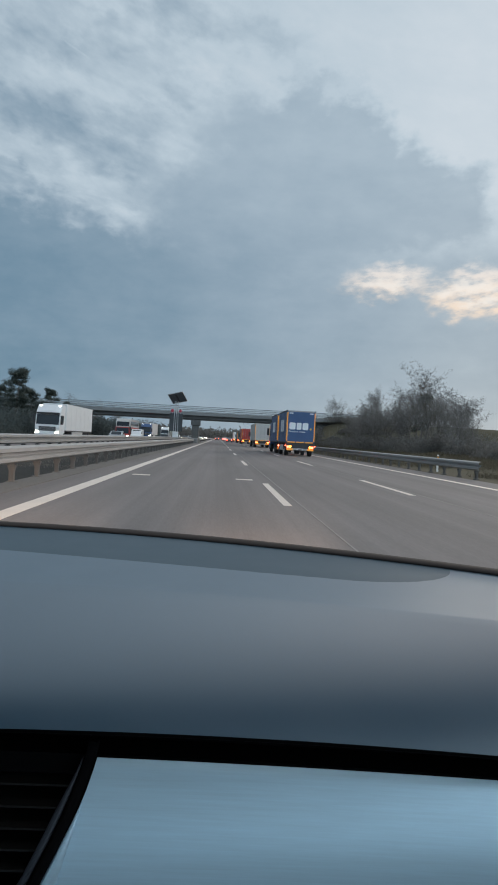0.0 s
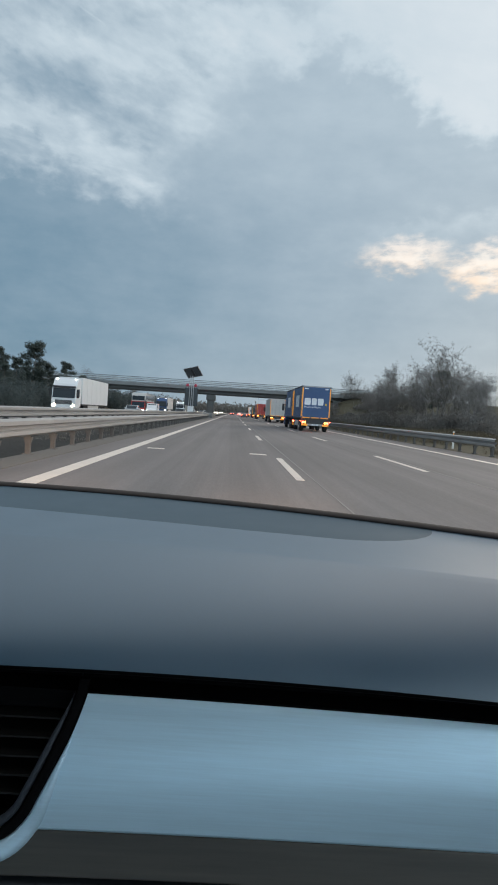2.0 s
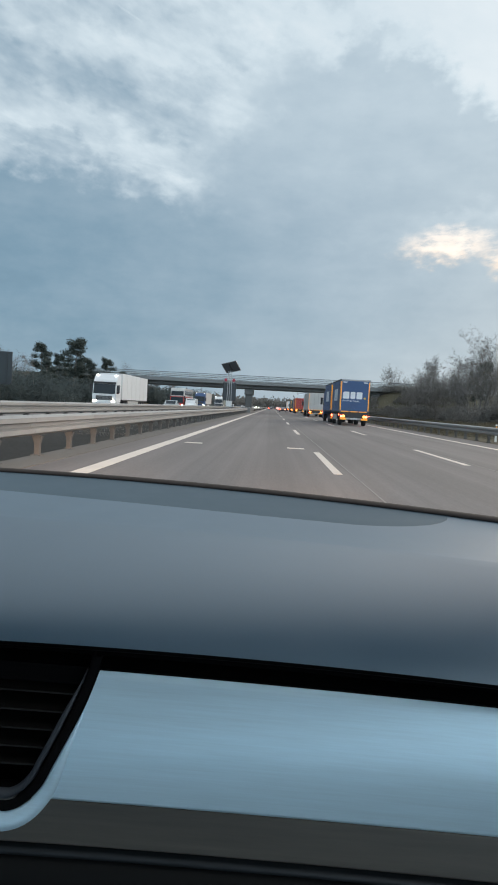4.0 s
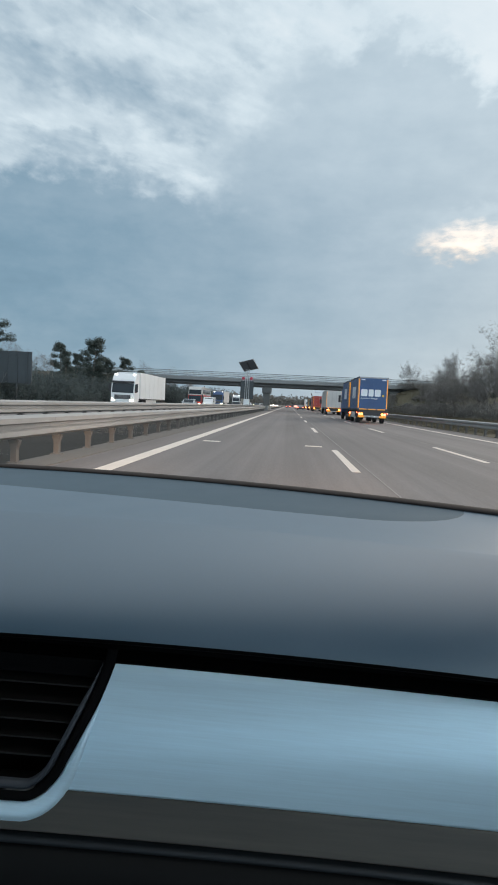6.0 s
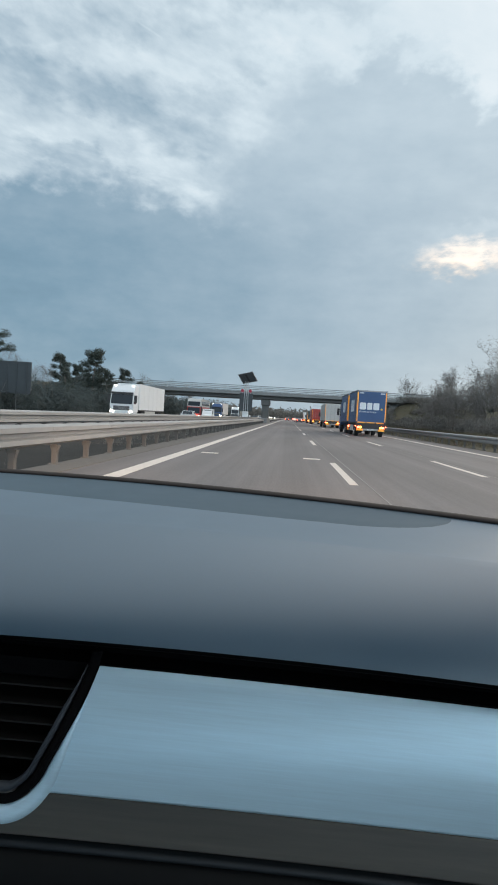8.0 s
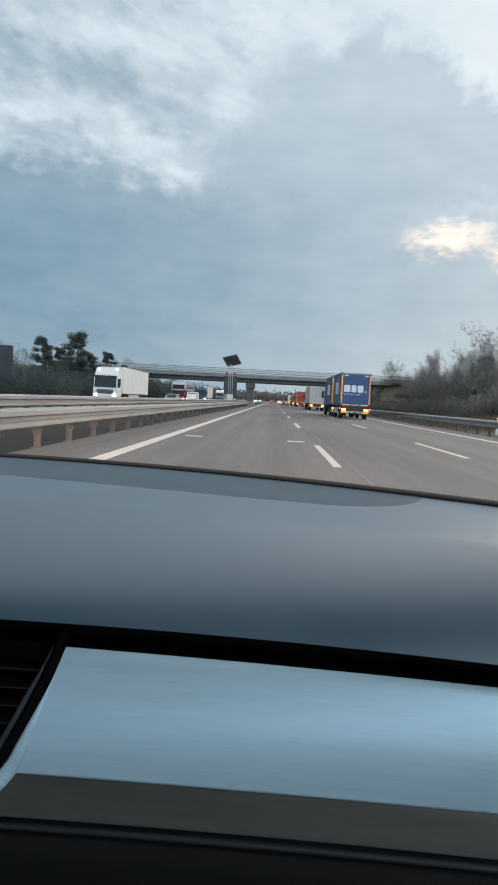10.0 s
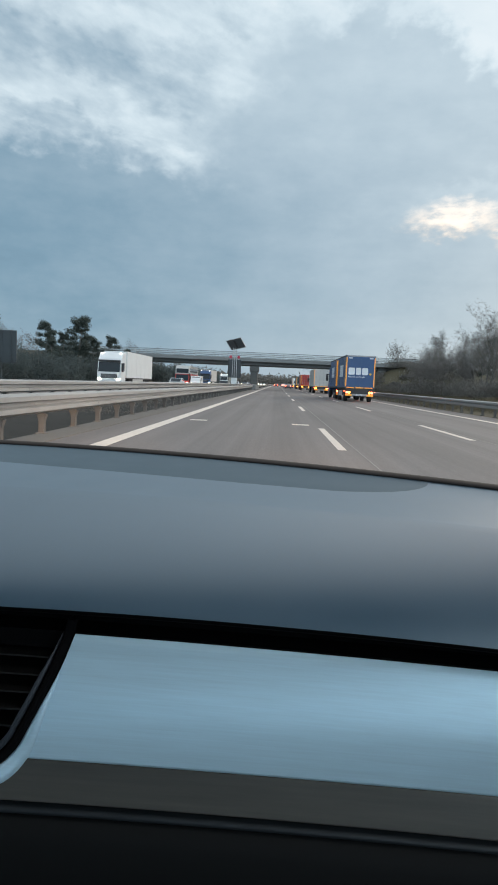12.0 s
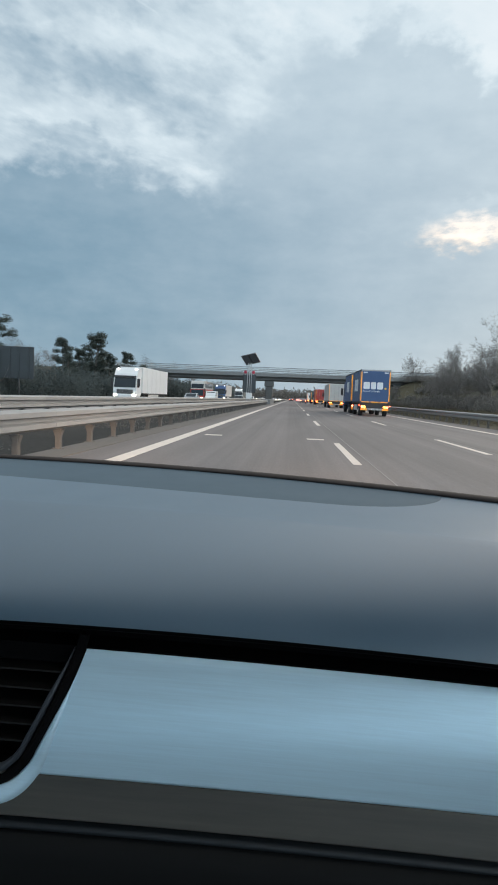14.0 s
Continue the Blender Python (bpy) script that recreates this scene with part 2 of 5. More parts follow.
ASPHALT = material("asphalt", (0.160, 0.148, 0.146), 0.85, grain=0.22, scale=28, stain=0.18, stain_scale=0.5, tracks=0.9, bump=0.006, stretch=(1, 0.14, 1), spec=0.3)
PAINT = material("road_paint", (0.62, 0.555, 0.495), 0.6, grain=0.10, scale=25, stain=0.16, stain_scale=1.5, per_piece=0.12)
SEAM = material("bitumen_seam", (0.20, 0.19, 0.18), 0.7, stretch=(1, 0.2, 1))
GUTTER = material("gutter_concrete", (0.125, 0.117, 0.107), 0.9, grain=0.2, scale=10, stain=0.3, stain_scale=0.4, stretch=(1, 0.2, 1), bump=0.004)
EARTH = material("verge_earth", (0.085, 0.078, 0.055), 0.95, grain=0.45, scale=3.5, stain=0.45, stain_scale=0.12, bump=0.03, spec=0.1)
GRAVEL = material("median_gravel", (0.042, 0.042, 0.040), 0.95, grain=0.5, scale=9, stain=0.4, stain_scale=0.6, bump=0.03, spec=0.15)
GRASS = material("dry_grass", (0.125, 0.112, 0.082), 0.9, leaf=0.4, grain=0.3, scale=3, stain=0.4, stain_scale=0.3, spec=0.15)
ZINC = material("galvanised_steel", (0.315, 0.310, 0.303), 0.55, metal=0.25, grain=0.10, scale=6, stain=0.18, stain_scale=0.6, per_piece=0.14, stretch=(1, 0.4, 1))
ZINCPOST = material("weathered_post_steel", (0.105, 0.100, 0.095), 0.7, metal=0.2, grain=0.2, stain=0.3, stain_scale=2, per_piece=0.2)
CONCRETE = material("bridge_concrete", (0.115, 0.12, 0.12), 0.9, grain=0.12, scale=3, stain=0.35, stain_scale=0.25, bump=0.01, stretch=(0.5, 1, 1.6))
CONCRETE_CAP = material("parapet_concrete", (0.20, 0.21, 0.212), 0.9, grain=0.12, scale=4, stain=0.3, stain_scale=0.35, stretch=(0.5, 1, 1))
RAILING = material("railing_steel", (0.42, 0.46, 0.47), 0.6, metal=0.3)
HANDRAIL = material("painted_handrail", (0.10, 0.11, 0.115), 0.6)
# bark, twig, thicket and pine colours are paled to carry the distance haze
BARK = material("haze_paled_bark", (0.150, 0.140, 0.130), 0.95, grain=0.3, scale=8, spec=0.1)
TWIGS = material("haze_paled_twigs", (0.215, 0.208, 0.200), 0.95, grain=0.3, scale=2, stain=0.3, stain_scale=0.3, spec=0.1)
THICKET = material("haze_paled_thicket", (0.178, 0.175, 0.165), 0.95, leaf=0.5, grain=0.35, scale=2.0, stain=0.5, stain_scale=0.22, spec=0.1)
PINEWOOD = material("haze_paled_undergrowth", (0.100, 0.122, 0.124), 0.95, leaf=0.5, grain=0.35, scale=2.0, stain=0.45, stain_scale=0.2, spec=0.1)
NEEDLE = material("haze_paled_needle", (0.095, 0.115, 0.105), 0.9, leaf=0.5, grain=0.4, scale=2.5, stain=0.3, spec=0.15)
BUDS = material("withered_leaf", (0.20, 0.155, 0.105), 0.9, leaf=0.4, grain=0.3, scale=3, spec=0.1)
RUBBER = material("tyre_rubber", (0.032, 0.033, 0.035), 0.85, spec=0.3)
CHASSIS = material("chassis_black", (0.040, 0.042, 0.046), 0.7)
STEELRIM = material("rim_steel", (0.32, 0.32, 0.32), 0.45, metal=0.6)
BLUE = material("blue_tarpaulin", (0.034, 0.083, 0.200), 0.5, grain=0.08, scale=3, stain=0.18, stain_scale=0.8, bump=0.01)
WHITE = material("white_lacquer", (0.68, 0.70, 0.71), 0.4, grain=0.04, stain=0.12, stain_scale=0.8)
GREYBOX = material("pale_grey_tarpaulin", (0.46, 0.46, 0.45), 0.55, grain=0.06, stain=0.16, stain_scale=0.6)
REDBOX = material("red_container_paint", (0.38, 0.05, 0.045), 0.5, stain=0.2)
DARKBOX = material("dark_green_tarpaulin", (0.07, 0.10, 0.10), 0.55, stain=0.2)
SILVER = material("silver_car_paint", (0.42, 0.45, 0.47), 0.3, metal=0.4, coat=0.5)
GLASS_DARK = material("tinted_glass", (0.02, 0.028, 0.036), 0.08, grain=0.0, stain=0.0, spec=0.25)
MARK_WHITE = material("mark_white", (0.70, 0.74, 0.78), 0.5, stain=0.06)
MARK_YELLOW = material("mark_yellow", (0.80, 0.50, 0.03), 0.5)
# the tape is no lamp; faint emission stands for light it throws back
TAPE = material("glowing_reflector_tape", (0.85, 0.36, 0.04), 0.4, emit=(1.0, 0.42, 0.05), power=0.28)
REDLAMP = material("red_tail_lamp", (0.5, 0.03, 0.02), 0.3, emit=(1.0, 0.07, 0.03), power=24.0)
AMBER = material("amber_lamp", (0.8, 0.30, 0.04), 0.3, emit=(1.0, 0.30, 0.04), power=11.0)
HEADLAMP = material("lit_headlamp", (0.9, 0.9, 0.85), 0.2, emit=(1.0, 0.84, 0.55), power=40.0)
MARKERLAMP = material("roof_marker_lamp", (0.9, 0.9, 0.9), 0.2, emit=(1.0, 0.96, 0.88), power=5.0)
POSTWHITE = material("post_plastic_white", (0.72, 0.72, 0.70), 0.5)
POSTBLACK = material("post_band_black", (0.03, 0.03, 0.03), 0.6)
SIGNBACK = material("sign_back", (0.045, 0.055, 0.062), 0.55, stain=0.25, stain_scale=0.9)
SIGNRED = material("red_warning_lens", (0.42, 0.03, 0.06), 0.35)
SOLAR = material("solar_panel_back", (0.07, 0.08, 0.09), 0.45, stain=0.25)
ALU = material("mast_aluminium", (0.42, 0.43, 0.44), 0.45, metal=0.5)
# car interior
PAD = material("dashboard_soft_plastic", (0.030, 0.080, 0.130), 0.43, grain=0.06, scale=300, stain=0.04, stain_scale=6, spec=0.9, ior=1.85)
PAD_INSET = material("demister_strip_plastic", (0.018, 0.052, 0.080), 0.45, spec=0.6, ior=1.55, grain=0.06, scale=300, stain=0.05, stain_scale=6)
SEAL = material("windscreen_seal", (0.040, 0.034, 0.032), 0.8, spec=0.1)
# near-black: shade painted into gaps and vent depth, also the black bezel plastic
RECESS = material("gap_shade_and_bezel_black", (0.004, 0.004, 0.0045), 0.9, spec=0.05)
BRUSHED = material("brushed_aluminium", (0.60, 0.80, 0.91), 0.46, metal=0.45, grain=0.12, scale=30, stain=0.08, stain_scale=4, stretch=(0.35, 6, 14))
CHROME = material("satin_chrome", (0.62, 0.66, 0.68), 0.22, metal=0.95, grain=0.03, stain=0.05)
WALNUT = material("grey_brown_lower_trim", (0.060, 0.053, 0.043), 0.42, grain=0.5, scale=20, stain=0.28, stain_scale=3, stretch=(0.3, 4, 6), spec=0.6)
SLAT = material("vent_slat_plastic", (0.007, 0.0062, 0.006), 0.5, spec=0.3)
RIM = material("vent_rim_plastic", (0.026, 0.031, 0.039), 0.5)
EDGE = material("lid_edge_plastic", (0.008, 0.011, 0.014), 0.6, grain=0.1, scale=200)
LOWER = material("lower_dash_plastic", (0.0035, 0.0038, 0.004), 0.7, spec=0.2, grain=0.12, scale=400)
CABIN = material("cabin_lining", (0.10, 0.10, 0.105), 0.85)
CARPAINT = material("dark_car_paint", (0.04, 0.05, 0.06), 0.3, coat=0.5)


# ---- mesh helpers ----
class Shape:
    """Gathers vertices and faces of one mesh."""

    def __init__(self):
        self.v, self.f = [], []

    def add(self, verts, faces):
        n = len(self.v)
        self.v += [tuple(p) for p in verts]
        self.f += [tuple(i + n for i in f) for f in faces]
        return self

    def box(self, x0, x1, y0, y1, z0, z1, b=0.0):
        """A box, its edges cut off by b."""
        if b <= 0:
            return self.add([(x, y, z) for x in (x0, x1) for y in (y0, y1) for z in (z0, z1)],
                            [(0, 1, 3, 2), (4, 6, 7, 5), (0, 4, 5, 1), (2, 3, 7, 6), (0, 2, 6, 4), (1, 5, 7, 3)])
        lo, hi = (x0, y0, z0), (x1, y1, z1)
        idx, verts = {}, []
        for c in [(i, j, k) for i in (0, 1) for j in (0, 1) for k in (0, 1)]:
            for a in range(3):
                p = [(hi[d] if c[d] else lo[d]) + (0 if d == a else (-b if c[d] else b)) for d in range(3)]
                idx[c, a] = len(verts)
                verts.append(p)
        faces = []
        for a in range(3):
            u, w = (a + 1) % 3, (a + 2) % 3
            for s in (0, 1):
                ring = []
                for cu, cw in ((0, 0), (1, 0), (1, 1), (0, 1)):
                    c = [0, 0, 0]
                    c[a], c[u], c[w] = s, cu, cw
                    ring.append(idx[tuple(c), a])
                faces.append(ring if s else ring[::-1])
        for a in range(3):
            u, w = (a + 1) % 3, (a + 2) % 3
            for cu in (0, 1):
                for cw in (0, 1):
                    c0, c1 = [0, 0, 0], [0, 0, 0]
                    c0[u] = c1[u] = cu
                    c0[w] = c1[w] = cw
                    c1[a] = 1
                    c0, c1 = tuple(c0), tuple(c1)
                    ring = [idx[c0, u], idx[c1, u], idx[c1, w], idx[c0, w]]
                    faces.append(ring if cu == cw else ring[::-1])
        for c in [(i, j, k) for i in (0, 1) for j in (0, 1) for k in (0, 1)]:
            ring = [idx[c, 0], idx[c, 1], idx[c, 2]]
            faces.append(ring if sum(c) % 2 else ring[::-1])
        return self.add(verts, faces)

    def lathe(self, centre, axis, profile, n=20):
        """Turns (radius, along) pairs about an axis: 0 x, 1 y, 2 z."""
        u, w = (axis + 1) % 3, (axis + 2) % 3
        verts = []
        for r, s in profile:
            for i in range(n):
                p = list(centre)
                p[axis] += s
                p[u] += r * math.cos(2 * math.pi * i / n)
                p[w] += r * math.sin(2 * math.pi * i / n)
                verts.append(p)
        faces = [(j * n + i, j * n + (i + 1) % n, (j + 1) * n + (i + 1) % n, (j + 1) * n + i) for j in range(len(profile) - 1) for i in range(n)]
        faces += [tuple(range(n))[::-1], tuple(range((len(profile) - 1) * n, len(profile) * n))]
        return self.add(verts, faces)

    def tube(self, a, b, ra, rb, n=5):
        a, b = Vector(a), Vector(b)
        d = (b - a).normalized()
        s = d.orthogonal().normalized()
        t = d.cross(s)
        ring = [(math.cos(2 * math.pi * i / n), math.sin(2 * math.pi * i / n)) for i in range(n)]
        verts = [a + (s * c + t * e) * ra for c, e in ring] + [b + (s * c + t * e) * rb for c, e in ring]
        return self.add(verts, [(i, (i + 1) % n, n + (i + 1) % n, n + i) for i in range(n)] + [tuple(range(n, 2 * n))])

    def prism(self, outline, axis, a, b):
        """Extrudes a closed outline, given in the two other axes in order, from a to b along an axis."""
        n = len(outline)
        verts = []
        for s in (a, b):
            for p in outline:
                q = list(p)
                q.insert(axis, s)
                verts.append(q)
        return self.add(verts, [(i, (i + 1) % n, n + (i + 1) % n, n + i) for i in range(n)] + [tuple(range(n))[::-1], tuple(range(n, 2 * n))])

    def sheet(self, rows):
        """A net of rows of points of equal length."""
        w = len(rows[0])
        return self.add([p for r in rows for p in r], [(j * w + i, j * w + i + 1, (j + 1) * w + i + 1, (j + 1) * w + i) for j in range(len(rows) - 1) for i in range(w - 1)])

    def mesh(self, name, mat, smooth=False):
        me = bpy.data.meshes.new(name)
        me.from_pydata(self.v, [], self.f)
        me.validate()
        bm = bmesh.new()
        bm.from_mesh(me)
        bmesh.ops.recalc_face_normals(bm, faces=bm.faces)
        bm.to_mesh(me)
        bm.free()
        me.materials.append(mat)
        if smooth:
            me.shade_smooth()
        return me


def thing(name, label, category, at=None, group="", kind=""):
    ob = new(name)
    ob.empty_display_size = 0.2
    if at is not None:
        ob.matrix_world = at
    return tagged(ob, label, category, group, kind)


def part(name, shape, mat, parent=None, label="", smooth=False, kind=""):
    ob = new(name, shape if isinstance(shape, bpy.types.Mesh) else shape.mesh(name, mat, smooth))
    ob.parent = parent
    return tagged(ob, label, kind=kind)


def quads(centres, sizes, seed, slim=0.55, rise=1.0):
    """Many small randomly turned four-cornered flakes; slim is their width against their length, rise makes them stand up."""
    r = np.random.default_rng(seed)
    n = len(centres)
    u = r.normal(size=(n, 3)) * (1, 1, rise)
    u /= np.linalg.norm(u, axis=1)[:, None]
    w = np.cross(u, r.normal(size=(n, 3)))
    w /= np.linalg.norm(w, axis=1)[:, None]
    u *= sizes[:, None]
    w *= sizes[:, None] * slim
    v = np.stack([centres - u, centres + w * 0.9, centres + u, centres - w], axis=1).reshape(-1, 3)
    return v, np.arange(4 * n).reshape(-1, 4)


def flake_mesh(name, v, f, mat):
    me = bpy.data.meshes.new(name)
    me.vertices.add(len(v))
    me.vertices.foreach_set("co", v.astype(np.float32).ravel())
    me.loops.add(len(f) * 4)
    me.loops.foreach_set("vertex_index", f.astype(np.int32).ravel())
    me.polygons.add(len(f))
    me.polygons.foreach_set("loop_start", np.arange(0, 4 * len(f), 4, dtype=np.int32))
    me.update(calc_edges=True)
    me.materials.append(mat)
    return me


# ---- ground, carriageways and their markings ----
LINE_LEFT, LINE_A, LINE_B, LINE_RIGHT = -3.07, 1.35, 5.11, 9.22
RAIL_NEAR, RAIL_FAR, RAIL_RIGHT = -4.62, -8.0, 11.4
BRIDGE_Y = 128.0


def smooth01(a, b, v):
    t = min(1.0, max(0.0, (v - a) / (b - a)))
    return t * t * (3 - 2 * t)


def ground_height(x, y):
    """Flat beside the road, a shallow rise outside it, and the ramps that carry the bridge's road."""
    z = -0.06
    out = max(x - 12.5, -23.0 - x)
    z += 0.5 * smooth01(0.5, 7, out) + 0.25 * noise.noise((x * 0.07, y * 0.05, 3.0)) * smooth01(1, 6, out)
    ramp = 1 - smooth01(4.0, 15.0, abs(y - BRIDGE_Y - 4.0))
    z += ramp * 5.4 * max(smooth01(14.5, 25.0, x), smooth01(26.5, 37.0, -x))
    return z


def build_ground():
    def steps(a, b, base, grow):
        vals, v, s = [a], a, base
        while v < b:
            v += s
            s *= grow
            vals.append(min(v, b))
        return vals

    right = steps(0, 2800, 1.6, 1.07)
    xs = sorted({-v for v in right} | set(right))
    ys = sorted(set([-v for v in steps(0, 400, 6, 1.3)]) | set(np.arange(0, 165, 2.5).tolist()) | set(steps(165, 4200, 4, 1.12)))
    sh = Shape().sheet([[(x, y, ground_height(x, y)) for x in xs] for y in ys])
    part("ground", sh, EARTH, kind="structure", smooth=True)["label"] = "bare winter earth with dry brown grass"


def strip(name, x0, x1, y0, y1, z, mat, parent=None, label="", thick=0.04):
    sh = Shape()
    sh.box(x0, x1, y0, y1, z - thick, z)
    return part(name, sh, mat, parent, label, kind="" if parent else "structure")


build_ground()
road = strip("road", -4.05, 11.0, -60, 2600, 0.0, ASPHALT, label="worn grey asphalt carriageway of three lanes", thick=0.3)
opposite = strip("road", -23.0, -9.2, -60, 2600, 0.0, ASPHALT, label="grey asphalt carriageway for oncoming traffic", thick=0.3)
strip("pavement", -4.75, -4.05, -60, 1400, 0.012, GUTTER, label="pale concrete gutter strip along the median", thick=0.3)
strip("pavement", -9.2, -4.75, -60, 1400, -0.02, GRAVEL, label="dark gravel and weeds of the median strip", thick=0.2)
strip("pavement", 11.0, 12.6, -60, 1400, -0.02, EARTH, label="trodden earth verge beside the hard shoulder", thick=0.2)
part("edge_line", Shape().box(LINE_LEFT - 0.15, LINE_LEFT + 0.15, -20, 900, 0.0, 0.005), PAINT, road)
part("edge_line", Shape().box(LINE_RIGHT - 0.12, LINE_RIGHT + 0.12, -20, 900, 0.0, 0.005), PAINT, road)
part("edge_line", Shape().box(-9.75, -9.5, -20, 900, 0.0, 0.005), PAINT, opposite)
part("edge_line", Shape().box(-20.4, -20.2, -20, 900, 0.0, 0.005), PAINT, opposite)
part("asphalt_seam", Shape().box(1.62, 1.65, -20, 300, 0.0, 0.003), SEAM, road)
part("asphalt_seam", Shape().box(5.34, 5.365, -20, 300, 0.0, 0.003), SEAM, road)
dash_mesh = Shape().box(-0.085, 0.085, -3, 3, 0.0, 0.005).mesh("lane_dash", PAINT)
for line, parent in ((LINE_A, road), (LINE_B, road), (-13.3, opposite), (-16.9, opposite)):
    for i in range(-1, 26):
        ob = part("lane_dash", dash_mesh, PAINT, parent)
        ob.location = (line, 15.2 + 18 * i + (4.2 if line == LINE_B else 0), 0)
cross_mesh = Shape().box(-0.26, 0.26, -0.20, 0.20, 0.0, 0.005).mesh("cross_mark", PAINT)
for x in (-2.35, 0.80):
    part("cross_mark", cross_mesh, PAINT, road).location = (x, 19.5, 0)


# ---- guard rails ----
def beam_profile(mid, side):
    """Cross-section of a two-wave steel beam as (out, up); side tells which way its waves bulge."""
    front = [(0.0, -0.20), (0.035, -0.185), (0.11, -0.15), (0.11, -0.065), (0.005, -0.035), (0.005, 0.035), (0.11, 0.065), (0.11, 0.15), (0.035, 0.185), (0.0, 0.20)]
    back = [(o - 0.012, u) for o, u in front[::-1]]
    return [(side * o, mid + u) for o, u in front + back]


def guard_rail(x, mid, side, y0, y1, near, label, ends=False):
    rail = thing("guard_rail", label, "guard rail", pose(x, 0, 0), kind="structure")
    prof = beam_profile(mid, side)
    piece = Shape().prism(prof, 1, 0.004, 3.996).mesh("beam", ZINC)
    post = Shape()
    post.box(-0.055, 0.055, -0.06, 0.06, -0.25, mid + 0.17, 0.006)
    post.box(-0.10, 0.10, -0.12, 0.12, -0.25, 0.03, 0.008)
    post.add([(-0.1, -0.07, mid - 0.23), (0.1, -0.07, mid - 0.23), (0.1, 0.07, mid - 0.23), (-0.1, 0.07, mid - 0.23), (-0.05, -0.035, mid - 0.42), (0.05, -0.035, mid - 0.42),
              (0.05, 0.035, mid - 0.42), (-0.05, 0.035, mid - 0.42)], [(0, 1, 2, 3), (4, 5, 6, 7), (0, 1, 5, 4), (1, 2, 6, 5), (2, 3, 7, 6), (3, 0, 4, 7)])
    post = post.mesh("post", ZINCPOST)
    y = y0
    while y < near:
        part("beam", piece, ZINC, rail).location = (0, y, 0)
        for d in (0.6, 2.6):
            part("post", post, ZINCPOST, rail).location = (-side * 0.07, y + d, 0)
        y += 4
    part("beam", Shape().prism(prof, 1, y, y1), ZINC, rail)
    far = Shape()
    while y < min(y1, 420):
        far.box(-side * 0.07 - 0.05, -side * 0.07 + 0.05, y - 0.04, y + 0.04, -0.2, mid + 0.15)
        y += 4
    part("post", far, ZINCPOST, rail, kind="stuff")
    return rail


guard_rail(RAIL_NEAR, 0.635, 1, -4, 700, 150, "galvanised two-wave steel guard rail on the median")
guard_rail(RAIL_FAR, 0.80, 1, -4, 250, 150, "galvanised steel guard rail facing the oncoming lanes")
guard_rail(RAIL_RIGHT, 0.60, -1, 27, 400, 140, "dull galvanised steel guard rail beside the hard shoulder")


# ---- bridge ----
def bridge():
    b = thing("road_bridge", "grey concrete road bridge with steel railings crossing the motorway", "bridge", pose(0, BRIDGE_Y, 0))
    xl, xr = -41.0, 27.0
    part("girder", Shape().prism([(0.9, 4.85), (1.15, 4.72), (6.9, 4.72), (7.1, 4.85), (7.1, 5.75), (0.9, 5.75)], 0, xl + 6, xr - 3), CONCRETE, b, "stained dark concrete girder")
    part("deck", Shape().prism([(0.0, 5.55), (0.9, 5.5), (7.1, 5.5), (8.0, 5.55), (8.0, 5.8), (0.0, 5.8)], 0, xl, xr), CONCRETE, b)
    for y0 in (-0.12, 7.45):
        cap = part("parapet", Shape().box(xl - 3, xr + 3, y0, y0 + 0.65, 5.5, 6.2, 0.03), CONCRETE_CAP, b, "pale weathered concrete edge beam")
        post = Shape().box(-0.035, 0.035, 0.26, 0.33, 6.2, 7.3, 0.005).mesh("railing_post", RAILING)
        for i in range(37):
            o = part("railing_post", post, RAILING, cap)
            o.location = (xl + i * 2.0 - 2, y0, 0)
        for zz in (6.55, 7.26):
            part("handrail", Shape().box(xl - 3, xr + 3, y0 + 0.25, y0 + 0.34, zz, zz + 0.09, 0.01), HANDRAIL, cap, "dark handrail")
        bars = Shape()
        for i in range(480):
            xx = xl - 2 + i * 0.148
            bars.box(xx, xx + 0.05, y0 + 0.285, y0 + 0.305, 6.6, 7.27)
        part("railing_infill", bars, RAILING, cap, kind="stuff")
    pier = part("pier", Shape().box(-5.55, -4.15, 1.6, 6.4, -0.5, 3.5, 0.08), CONCRETE, b)
    part("pier_head", Shape().box(-5.75, -3.95, 1.3, 6.7, 3.5, 4.72, 0.10), CONCRETE, pier, "wider concrete pier head")
    for i in range(5):
        part("groove", Shape().box(-5.35 + i * 0.27, -5.27 + i * 0.27, 1.565, 1.62, 0.4, 2.4), GUTTER, pier)
    part("abutment", Shape().box(-32.5, -30.8, 0.6, 7.4, -0.3, 4.8, 0.08), CONCRETE, b)
    part("abutment", Shape().box(20.0, 21.6, 0.6, 7.4, -0.3, 4.8, 0.08), CONCRETE, b)
    part("plinth_wall", Shape().box(-5.7, -4.0, -9.5, 12.0, -0.2, 0.95, 0.05), CONCRETE_CAP, b, "pale concrete impact wall round the pier")
    return b


bridge()


